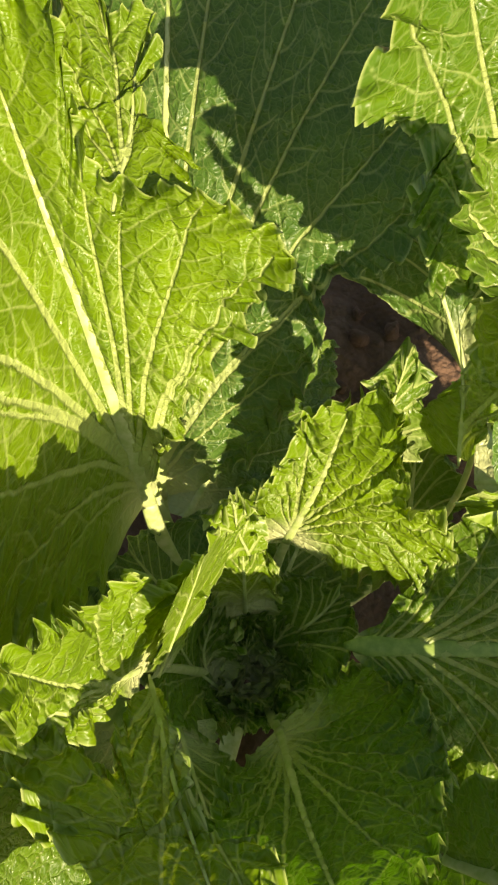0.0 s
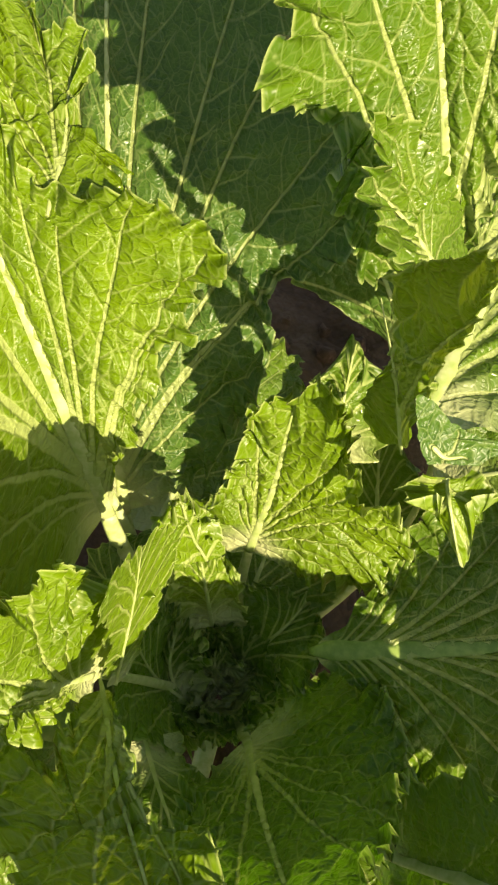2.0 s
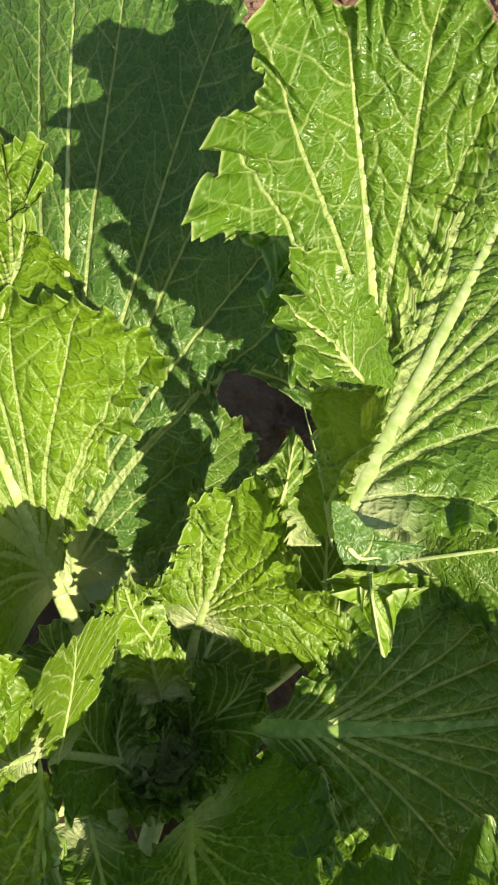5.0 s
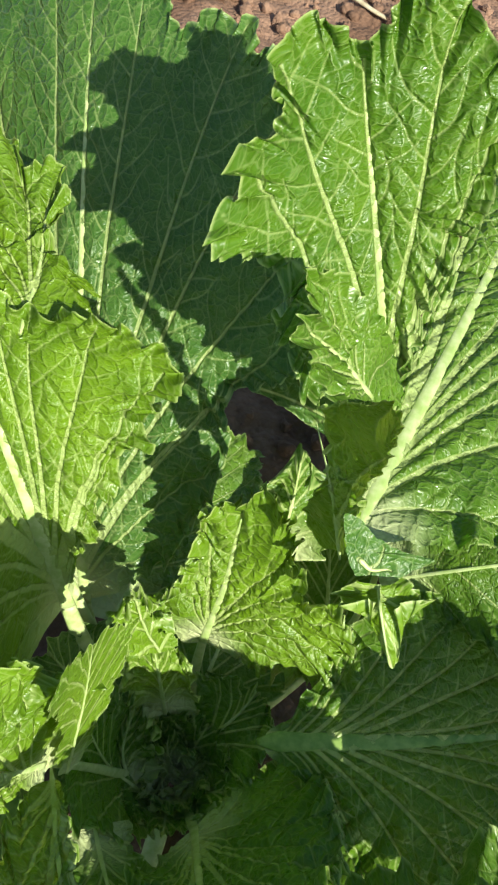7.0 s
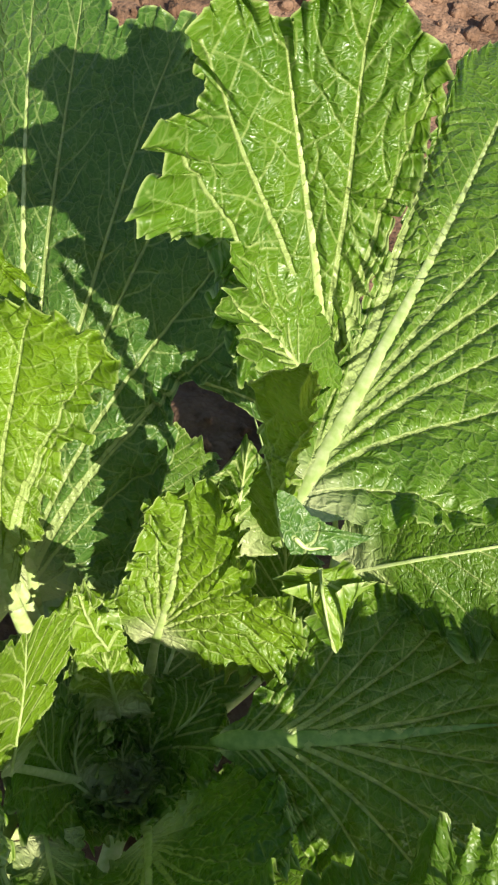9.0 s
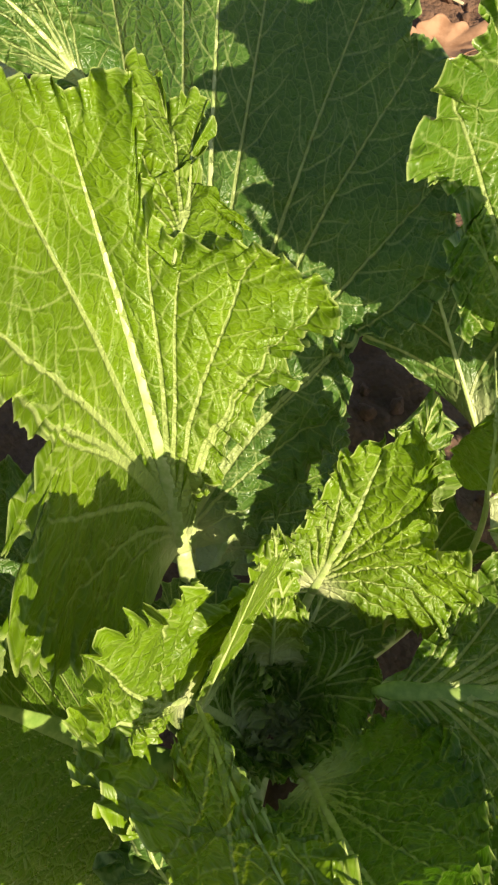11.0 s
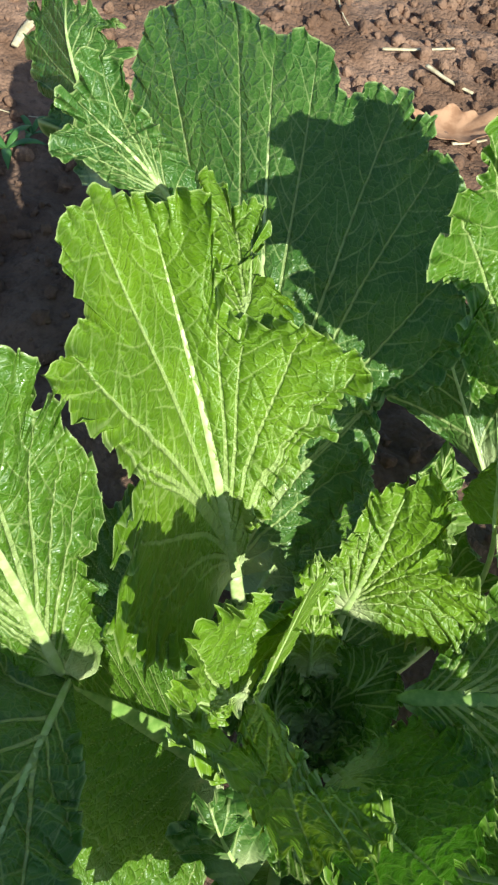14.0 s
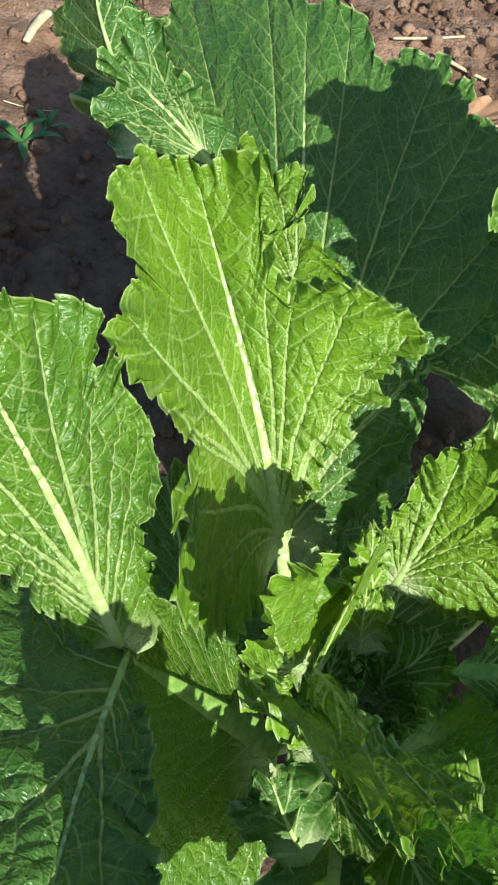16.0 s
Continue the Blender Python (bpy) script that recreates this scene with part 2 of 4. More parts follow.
    ob = mesh_object("leaf", verts.reshape(-1, 3), grid_faces(rows, cols), YOUNG if young >= 0.5 else MATURE if young > 0.25 else OUTER, plant)
    me = ob.data
    thick = 0.0011 * np.clip(1 - np.hypot(ahead, far) / 0.3, 0.3, 1)
    vein = np.minimum(np.abs(phase % 1 - 0.5) * grad - thick, np.abs(far) - 0.001)
    twig = np.abs((phase + 0.4 * np.clip(au[None] * 1.5 - 0.3, 0, 1)) % 1 - 0.5) * grad - 0.5 * thick
    edge = np.maximum(au[None] + 0 * s[:, None], np.clip((s - 0.75) / 0.25, 0, 1)[:, None])
    for name, data in (("vein_gap", vein), ("twig_gap", twig), ("leaf_edge", edge), ("foot_distance", np.hypot(ahead, far) / max(pale, 0.3) + (0.0 if pale else 0.06))):
        me.attributes.new(name, "FLOAT", "POINT").data.foreach_set("value", np.ascontiguousarray(data, dtype=np.float32).ravel())
    me.attributes.new("leaf_metres", "FLOAT_VECTOR", "POINT").data.foreach_set("vector", np.ascontiguousarray(metres, dtype=np.float32).ravel())
    tagged(ob, label)
    # the midrib lies in the blade and runs out towards the tip
    q = np.linspace(0, 0.9, 40)
    c = cols // 2
    path = np.stack([np.interp(q, s, verts[:, c, i]) for i in range(3)], 1)
    norm = np.stack([np.interp(q, s, nrm[:, i]) for i in range(3)], 1)
    tube("midrib", path, rib * (1 - q / 0.93) ** 0.8 + 0.0003, STALK if rib < 0.009 else GREEN_STALK, ob, norm, 0.32)
    if foot:
        stalk(ob, np.array(spine[0]), tang[0], nrm[0], rib)
    return ob


def ring_spline(values, x):
    """A smooth closed curve through the values at whole numbers of x."""
    v = np.asarray(values, float)
    n = len(v)
    i = np.floor(x).astype(int)
    f = x - i
    a, b, c, d = v[(i - 1) % n], v[i % n], v[(i + 1) % n], v[(i + 2) % n]
    return 0.5 * (2 * b + (c - a) * f + (2 * a - 5 * b + 4 * c - d) * f**2 + (3 * b - a - 3 * c + d) * f**3)


def hash_wave(x, period, rng, octaves=3):
    """A smooth random wave of x on a ring of the given period, about -1 to 1."""
    y = np.zeros_like(x)
    for k in range(octaves):
        turns = max(1, round(period * 1.83**k * rng.uniform(0.9, 1.1)))
        y += 0.6**k * np.sin(turns * x + rng.uniform(0, 6.28) + 1.3 * np.sin(2 * x + rng.uniform(0, 6.28)))
    return y / 1.5


def vein_lines(hub, rim, tip, count, fan, rib, rng):
    """Midrib, side veins and twigs of a blade as lines (points, half widths); rim(angle) is the margin's reach from the hub."""
    hub = np.array(hub)

    def inside(p, room=0.99):
        d = p - hub
        return np.hypot(d[..., 0], d[..., 1]) < room * rim(np.arctan2(d[..., 0], d[..., 1]))

    t = np.linspace(0, 1, 26)
    mains = [(np.stack([0.004 * np.sin(5 * t) * t, tip * t], 1), rib * 0.8 * (1 - t) ** 0.9 + 0.0004)]
    foot = np.arctan2(-hub[0], -hub[1])
    top = np.arctan2(-hub[0], tip - hub[1])
    for side in (-1, 1):
        span = (side * (foot - top)) % (2 * np.pi)
        for j in range(count):
            f = (j + 0.75 + rng.uniform(-0.15, 0.15)) / (count + 0.4)
            a = foot - side * span * f
            end = hub + rim(np.array([a]))[0] * 0.97 * np.array([np.sin(a), np.cos(a)])
            start = np.array([0.0, tip * ((1 - fan) * 0.62 * f + 0.10 * fan * f) + 0.004])
            bend = start + 0.45 * np.linalg.norm(end - start) * unit(0.55 * unit(end - start) + 0.45 * np.array([0.10 * side, 1.0]))
            p = (1 - t[:, None]) ** 2 * start + 2 * (t * (1 - t))[:, None] * bend + t[:, None] ** 2 * end
            p += (0.0022 * np.sin(9 * t + rng.uniform(0, 6)) * t)[:, None] * np.array([1.0, 0.3])
            p = p[inside(p) | (t < 0.3)]
            size = np.clip(np.linalg.norm(end - start) / 0.2, 0.45, 1.0)
            mains.append((p, size * (0.0021 * (1 - np.linspace(0, 1, len(p))) + 0.00036)))
    twigs = []
    for p, w in mains:
        way = np.concatenate([[0], np.cumsum(np.linalg.norm(np.diff(p, axis=0), axis=1))])
        if way[-1] < 0.03:
            continue
        s, side = 0.03 + rng.uniform(0, 0.01), rng.choice((-1, 1))
        while s < way[-1] - 0.004:
            at = np.array([np.interp(s, way, p[:, 0]), np.interp(s, way, p[:, 1])])
            on = np.array([np.interp(min(s + 0.004, way[-1]), way, p[:, 0]), np.interp(min(s + 0.004, way[-1]), way, p[:, 1])])
            d = unit(on - at)
            turn = side * rng.uniform(0.55, 1.0)
            long = rng.uniform(0.018, 0.040) * (0.6 + s / way[-1])
            q, line = at.copy(), [at.copy()]
            for k in range(7):
                c, n = np.cos(turn), np.sin(turn)
                q = q + long / 7 * np.array([c * d[0] - n * d[1], n * d[0] + c * d[1]])
                turn += rng.uniform(-0.28, 0.20) * side
                line.append(q.copy())
            line = np.array(line)
            line = line[inside(line)]
            if len(line) > 2:
                twigs.append((line, np.linspace(0.00052, 0.00014, len(line))))
            s += rng.uniform(0.008, 0.016)
            side = -side
    return mains, twigs


def line_gap(points, lines, far=0.016):
    """For each point the distance to the nearest line, less the line's half width there."""
    gap = np.full(len(points), far)
    for p, w in lines:
        near = np.where(((points > p.min(0) - far) & (points < p.max(0) + far)).all(1))[0]
        if not len(near):
            continue
        best = np.full(len(near), far)
        q = points[near]
        for a, b, wa, wb in zip(p[:-1], p[1:], w[:-1], w[1:]):
            ab = b - a
            f = np.clip((q - a) @ ab / max(ab @ ab, 1e-12), 0, 1)
            best = np.minimum(best, np.linalg.norm(q - a - f[:, None] * ab, axis=1) - (wa + (wb - wa) * f))
        gap[near] = np.minimum(gap[near], best)
    return gap


def broad_leaf(plant, base, axis, face, cup, hub, reach, label="", young=0.3, ruffle=0.006, crimp=1.0, tooth=0.003, veins=7, fan=0.8, seed=0, rib=0.004, puff=0.0042, pale=1.0, flat=0.4, foot=True, rows=80, cols=480):
    """A broad blade round a hub on its midrib: lobed margin, teeth, frilled hem, fields puffed up between sunken veins."""
    rng = np.random.default_rng(900 + seed)
    base, axis, face = np.array(base), unit(np.array(axis)), np.array(face)
    nrm = unit(face - axis * (face @ axis))
    side = np.cross(axis, nrm)
    reach = np.array(reach) / 100

    def rim(a):
        return np.maximum(ring_spline(reach, (a / (2 * np.pi) % 1) * len(reach)), 0.008)

    # the columns are spread evenly along the margin
    many = np.linspace(0, 2 * np.pi, 4000)
    mp = rim(many)[:, None] * np.stack([np.sin(many), np.cos(many)], 1)
    way = np.concatenate([[0], np.cumsum(np.linalg.norm(np.diff(mp, axis=0), axis=1))])
    round_ = way[-1]
    a = np.interp(np.linspace(0, round_, cols, endpoint=False), way, many)
    ring = np.linspace(0, 2 * np.pi, cols, endpoint=False)
    # teeth and frills die out towards the foot
    out = rim(a)
    edge = np.array(hub) + out[:, None] * np.stack([np.sin(a), np.cos(a)], 1)
    wild = np.clip((np.linalg.norm(edge, axis=1) - 0.02) / 0.05, 0, 1)
    size = 0.021 / crimp
    uneven = 0.55 + 0.45 * hash_wave(ring, round_ / 0.11, rng, 2)
    spike = (1 - np.abs((round_ / 0.0125 * ring / (2 * np.pi) + 1.1 * hash_wave(ring, round_ / 0.06, rng, 2)) % 1 * 2 - 1)) ** 2.2
    teeth = uneven * (0.9 * np.abs(hash_wave(ring, round_ / size / 2.6, rng, 2)) + 0.5 * spike - 0.45) + 0.6 * hash_wave(ring, round_ / 0.06, rng, 2)
    out = out + tooth * teeth * wild
    rho = np.linspace(0, 1, rows) ** 0.82
    r = rho[:, None] * out[None]
    x, y = hub[0] + r * np.sin(a), hub[1] + r * np.cos(a)
    gap = (1 - rho)[:, None] * out[None]
    tip = hub[1] + rim(np.array([np.arctan2(-hub[0], 0.7 * out.mean())]))[0] * 0.9
    mains, twigs = vein_lines(hub, rim, tip, veins, fan, rib, rng)
    sheet = np.stack([x.ravel(), y.ravel()], 1)
    g1, g2 = line_gap(sheet, mains).reshape(x.shape), line_gap(sheet, twigs, 0.009).reshape(x.shape)
    e = 0.015
    h = cup[0] * (np.hypot(np.minimum(x, 0), e) - e) + cup[1] * (np.hypot(np.maximum(x, 0), e) - e) + cup[2] * y**2 + cup[3] * np.minimum(x, 0) * y + cup[4] * np.maximum(x, 0) * y
    body = np.clip(np.hypot(x, y) / 0.05, 0, 1)
    field = 1 - np.exp(-np.maximum(g1, 0) / 0.0045)
    small = 1 - np.exp(-np.maximum(g2, 0) / 0.003)
    h += puff * body * (field + 0.6 * small)
    # broad swell, rolling hem and tight crimps at the rim
    swell = wave(x / 0.09 + 0.7 * wave(y / 0.2, rng, 1), rng, 2) * wave(y / 0.11 + 0.6 * wave(x / 0.2, rng, 1), rng, 2)
    h += 0.0032 * body * swell * np.clip(np.abs(x) / 0.03, 0, 1)
    hem, frill = np.exp(-((gap / 0.030) ** 1.5)), np.exp(-((gap / (0.011 / crimp**0.5)) ** 1.3))
    roll = hash_wave(ring, round_ / 0.062, rng, 3)[None]
    tight = hash_wave(ring, round_ / size, rng, 3)[None]
    h += ruffle * wild[None] * (1.25 * roll * hem + 1.25 * tight * frill)
    push = 0.6 * ruffle * wild[None] * hash_wave(ring, round_ / (0.8 * size), rng, 2)[None] * frill
    px, py = x + push * np.cos(a)[None], y - push * np.sin(a)[None]
    verts = base + px[..., None] * side + py[..., None] * axis + h[..., None] * nrm
    ob = mesh_object("leaf", verts.reshape(-1, 3), grid_faces(rows, cols, True)[:, ::-1], YOUNG if young >= 0.5 else MATURE if young > 0.25 else OUTER, plant)
    me = ob.data
    rim_near = np.clip(1 - gap / 0.05, 0, 1) * wild[None]
    for name, data in (("vein_gap", g1), ("twig_gap", g2), ("leaf_edge", rim_near), ("foot_distance", np.hypot(x, y) / max(pale, 0.3) + (0.0 if pale else 0.06))):
        me.attributes.new(name, "FLOAT", "POINT").data.foreach_set("value", np.ascontiguousarray(data, dtype=np.float32).ravel())
    metres = np.stack([y, x + seed * 3.1, 0 * x], -1)
    me.attributes.new("leaf_metres", "FLOAT_VECTOR", "POINT").data.foreach_set("vector", np.ascontiguousarray(metres, dtype=np.float32).ravel())
    tagged(ob, label)
    q = np.linspace(0, 0.92, 40)
    mx, my = 0.004 * np.sin(5 * q) * q, tip * q
    mh = cup[0] * (np.hypot(np.minimum(mx, 0), e) - e) + cup[1] * (np.hypot(np.maximum(mx, 0), e) - e) + cup[2] * my**2 + cup[3] * np.minimum(mx, 0) * my + cup[4] * np.maximum(mx, 0) * my
    path = base + mx[:, None] * side + my[:, None] * axis + (mh + 0.0006)[:, None] * nrm
    start = 1.0 if foot else np.clip(0.2 + q / 0.10, 0, 1)
    tube("midrib", path, rib * start * (1 - q / 0.95) ** 0.8 + 0.0004, STALK if rib < 0.009 else GREEN_STALK, ob, nrm + 0 * path, flat)
    if foot:
        stalk(ob, base, axis * 0.6 + np.array((0, 0, 0.4)), nrm, rib)
    return ob


# the large leaves: foot, axis towards the tip, upper face, fold of both halves with arch and twist, hub, and reach of the margin round the hub in cm
LARGE_LEAVES = [
    dict(label="broad sunlit yellow-green leaf with pale fan veins", young=0.6, ruffle=0.0063, tooth=0.006, veins=8, fan=0.9, seed=1, rib=0.0062, flat=0.3, pale=1.0, rows=130, cols=800,
         base=(-0.035, 0.248, 0.165), axis=(-0.302, 0.253, 0.919), face=(0.351, -0.867, 0.354), cup=(2.23, -0.18, -0.77, 1.69, 3.13), hub=(-0.007, 0.192),
         reach=(15.8, 15.3, 16.4, 17, 16.7, 12.8, 10, 9.4, 9, 8.7, 8.9, 9.2, 9.6, 10.7, 11.7, 12.2, 12.7, 13.2, 13.8, 13.8, 13.7, 13.6, 13.1, 11.9, 12.3, 10.8, 10.9, 11, 10.9, 10.3, 9.8, 9.8, 10.1, 10.5, 10.7, 10.9, 11.1, 11.4, 11.8, 12.4, 13.1, 13.7, 14.3, 15.8, 18.3, 19.1, 18.7, 18.4, 18.1, 17, 16.1, 15.3, 14.7, 14.1, 13.6, 13.1, 12.7, 12.4, 12.1, 12, 11.7, 11.3, 10.7, 7, 7.8, 8.8, 9.1, 6.1, 6.1, 6.2, 6.3, 6.4, 6.8, 7.2, 7.8, 8.5, 9.4, 10.5, 12, 14.2, 15.2, 14.6, 14, 14, 18.2, 19.4, 19.1, 18.5, 17.5, 16.6)),
    dict(label="back-folded upper lobe of a sunlit yellow-green leaf", young=0.6, ruffle=0.0042, tooth=0.003, veins=4, fan=0.6, seed=22, rib=0.0012, pale=0, foot=False, rows=80, cols=420,
         base=(-0.079, 0.339, 0.392), axis=(-0.047, 0.982, 0.18), face=(0.095, -0.175, 0.98), cup=(-0, 0, -0.05, 0, 0), hub=(-0.011, 0.07),
         reach=(7.1, 7, 6.3, 3.7, 5.1, 3.9, 1.9, 1.8, 1.8, 1.7, 1.7, 1.7, 1.8, 1.8, 1.9, 1.9, 1.8, 1.8, 1.9, 1.9, 6.6, 4.8, 7.5, 8, 8, 7.9, 7.9, 7.9, 7.8, 7.1, 6.6, 6.3, 5.9, 5.1, 4.5, 4.1, 3.8, 3.6, 3.4, 3.3, 3.2, 3.2, 3.2, 3.2, 3.2, 3.2, 3.3, 3.4, 3.6, 3.9, 4.2, 4.6, 5.3, 6.2, 7.6, 9.7, 9.8, 9, 6.1, 6.5)),
    dict(label="very large blue-green outer leaf half in shade", young=0.0, ruffle=0.0053, tooth=0.004, veins=8, fan=0.75, seed=2, rib=0.005, pale=1.5, rows=150, cols=760,
         base=(-0.03, 0.278, 0.109), axis=(-0.115, 0.289, 0.95), face=(0.088, -0.95, 0.299), cup=(-0.38, -0.09, -1.45, 0.94, 0.68), hub=(0.018, 0.277),
         reach=(19.5, 18.9, 18.5, 18.1, 16.5, 15.7, 17.2, 18.1, 18.5, 19.6, 17.8, 20.1, 17.3, 18.4, 19.3, 19.2, 19.2, 19, 18.5, 18.1, 17.8, 17.6, 17.4, 17.4, 17.4, 17.5, 17.2, 16.7, 16.3, 15.3, 14.2, 13.4, 13.1, 13.9, 14.9, 16, 17.1, 18, 18.9, 19.8, 20.9, 22.2, 23.6, 24.7, 25.6, 26.7, 27.4, 25.6, 23.6, 22.2, 20.2, 18.8, 17.6, 16.7, 15.9, 15.3, 14.7, 14.3, 14, 13.7, 13.5, 13.3, 13.1, 13.1, 13.1, 13.2, 13.3, 13.5, 13.9, 14.2, 14.7, 15.3, 16, 16.8, 17.7, 19, 20.5, 21.9, 22.9, 23.8, 24, 23.6, 23.4, 22.9, 22.4, 22, 21, 19.8, 18.9, 19)),
    dict(label="tall bright green upright leaf with glossy sunlit face", young=0.3, ruffle=0.0063, tooth=0.004, veins=5, fan=0.8, seed=3, rib=0.0042, flat=0.3, foot=False, pale=0.6, rows=120, cols=700,
         base=(0.183, 0.349, 0.33), axis=(-0.284, 0.253, 0.925), face=(-0.009, -0.965, 0.261), cup=(0.82, 0, -0.17, -0.76, 0), hub=(-0.001, 0.187),
         reach=(9.1, 9.4, 10.4, 11.6, 12.3, 12.6, 12.4, 12.1, 11.2, 10.6, 10.5, 10.5, 10.6, 10.7, 10.3, 9.5, 8.9, 8.4, 8, 7.6, 7.3, 7.1, 6.9, 6.7, 6.5, 6.4, 6.3, 6.2, 6.2, 6.2, 6.2, 6.3, 6.4, 6.5, 6.7, 7, 7.2, 7.6, 8, 8.5, 9.2, 9.7, 10.5, 12, 15.3, 17.5, 13.9, 13.5, 13.2, 13, 12.8, 12.2, 10.9, 10, 9, 8.8, 8.5, 8.1, 7.8, 5.9, 5.9, 5.8, 5.8, 5.9, 6.1, 6.4, 6.7, 7.1, 7.6, 8.3, 8.6, 8.8, 8.9, 9, 8.3, 8.2, 8.7, 9.2, 9.1, 8.7, 8, 8.3, 8.8, 10.1, 10.9, 11.2, 11.6, 11, 10.5, 9.7)),
    dict(label="shaded green lower half of an upright leaf", young=0.6, ruffle=0.0021, tooth=0.001, veins=4, fan=0.6, seed=19, rib=0.002, pale=0, foot=False, rows=60, cols=320,
         base=(0.158, 0.25, 0.33), axis=(-0.294, 0.203, 0.934), face=(-0.799, -0.588, -0.124), cup=(0, 0, 0.21, -0, 0.03), hub=(0.028, 0.103),
         reach=(5.8, 6.4, 7.1, 8.2, 9.6, 11.6, 12.7, 8.1, 5.1, 3.8, 3.1, 2.7, 2.3, 2.1, 2, 1.9, 1.8, 1.7, 1.7, 1.7, 1.7, 1.7, 1.8, 1.9, 2, 2.1, 2.3, 2.6, 3, 3.4, 4.3, 5.7, 8.9, 10.1, 11.9, 11.9, 10.8, 6.3, 4.4, 3.4, 2.8, 2.4, 2.1, 2.1, 2, 1.9, 1.9, 1.9, 2, 2, 2.1, 2.2, 2.4, 2.6, 2.9, 3.3, 3.9, 4.7, 5.1, 5.4)),
    dict(label="sunlit lower flap of an upright leaf curled forward", young=0.3, ruffle=0.0032, tooth=0.003, veins=4, fan=0.7, seed=21, rib=0.0016, pale=0, foot=False, rows=70, cols=380,
         base=(0.152, 0.314, 0.426), axis=(-0.551, -0.22, 0.805), face=(0.824, -0.297, 0.483), cup=(0.21, -0, -0.09, -0.1, 0), hub=(0.01, 0.048),
         reach=(6, 7.2, 6.4, 5.9, 5.5, 4.9, 4.4, 4, 3.7, 3.4, 3.3, 3.1, 3.1, 3, 3, 3.1, 3.1, 3.1, 3.2, 3.3, 3.4, 3.6, 3.8, 4.2, 4.7, 5.3, 6.2, 6.6, 7.1, 7.7, 8, 6.3, 5.3, 4.5, 4.1, 3.7, 3.4, 3.2, 3, 3, 2.9, 2.9, 2.9, 3, 3.1, 3.3, 3.5, 3.7, 4, 4.2, 4.5, 4.7, 4.9, 5.2, 5, 4.6, 6.5, 7, 6.5, 5.1)),
    dict(label="small curled grey-green leaf rim hanging down", young=0.1, ruffle=0.0021, tooth=0.001, veins=1, fan=0.3, seed=5, rib=0.0012, pale=0, foot=False, rows=50, cols=260,
         base=(0.152, 0.205, 0.42), axis=(0.9, -0.142, -0.412), face=(0.246, -0.616, 0.749), cup=(0.01, 0, -0.01, 0, 0), hub=(-0.008, 0.006),
         reach=(2.3, 2.2, 2.1, 1.9, 1.7, 1.6, 1.5, 1.4, 1.4, 1.3, 1.3, 1.3, 1.3, 1.4, 1.4, 1.5, 1.6, 1.7, 1.6, 1.6, 1.6, 1.6, 1.6, 1.6, 1.6, 1.7, 1.8, 1.8, 1.9, 2.1, 2.2, 2.5, 2.8, 3.1, 2.7, 2.3, 1.7, 1.3, 1.1, 0.9, 0.8, 0.8, 0.7, 0.7, 0.7, 0.7, 0.7, 0.7, 0.8, 0.8, 0.9, 0.9, 1, 1.2, 1.4, 1.8, 3.3, 3, 2.7, 2.4)),
    dict(label="broad sunlit green leaf with a pale white base", young=0.3, ruffle=0.0042, tooth=0.003, veins=6, fan=0.85, seed=4, rib=0.0055, flat=0.3, foot=False, pale=1.2, rows=120, cols=700,
         base=(0.15, 0.226, 0.402), axis=(0.335, 0.942, 0.003), face=(0.085, -0.033, 0.996), cup=(0, -0.01, 0.03, -0, -0.01), hub=(0.027, 0.259),
         reach=(22.2, 18, 14.8, 12.6, 11.1, 10, 9.1, 8.5, 8.1, 7.7, 7.4, 7.2, 7, 7, 7, 7.2, 7.4, 7.7, 8.1, 8.7, 9.6, 10.6, 11.8, 13.6, 16.4, 18.9, 20.9, 21.5, 22.5, 23.3, 24.5, 25.6, 21.7, 15.3, 12.3, 10.4, 9, 7.9, 7.2, 6.6, 6.2, 5.9, 5.7, 5.6, 5.5, 5.5, 5.6, 5.7, 6, 6.3, 6.8, 7.4, 8.3, 9.4, 11.2, 14.1, 19.1, 27.7, 31.2, 28.9)),
    dict(label="small bright yellow-green inner leaf with frilled edge", young=1.0, ruffle=0.0063, crimp=1.7, tooth=0.004, veins=6, fan=0.95, seed=6, rib=0.0035, pale=0.9, rows=90, cols=560,
         base=(0.08, 0.252, 0.13), axis=(0.074, 0.181, 0.981), face=(-0.129, -0.973, 0.189), cup=(0, 0.09, 0.1, -0, 0.03), hub=(0.027, 0.086),
         reach=(11.6, 10.2, 9.5, 6.9, 6.6, 6.3, 6.1, 5.9, 5.7, 5.5, 5.4, 5.3, 5.5, 5.8, 6.2, 6.7, 7.2, 7.5, 7.7, 8, 8.4, 8.5, 8.4, 8.3, 8.3, 8.3, 8.3, 8.4, 8.6, 9, 9.4, 10, 10.7, 11.1, 10.7, 10.3, 10, 9.8, 9.5, 9.2, 9, 8.8, 8.6, 8.5, 8.5, 8.5, 8.5, 8.6, 8.8, 9, 9.6, 10.3, 10.1, 9.8, 9.6, 9.4, 9.3, 9.3, 9.3, 9.1, 8.7, 8.4, 8, 7.4, 6.9, 6.5, 6.2, 5.9, 5.7, 5.9, 6.1, 6.5, 6.7, 6.6, 6.6, 6.5, 6.5, 6.6, 7.6, 8.4, 9.2, 10.1, 10.9, 11.4, 11.8, 11.7, 11.9, 13.2, 13.4, 13.4)),
    dict(label="wide dark green shaded leaf with a thick pale midrib", young=0.3, ruffle=0.0063, veins=8, fan=0.6, seed=8, rib=0.0095, flat=0.22, foot=False, pale=0.5, rows=100, cols=560,
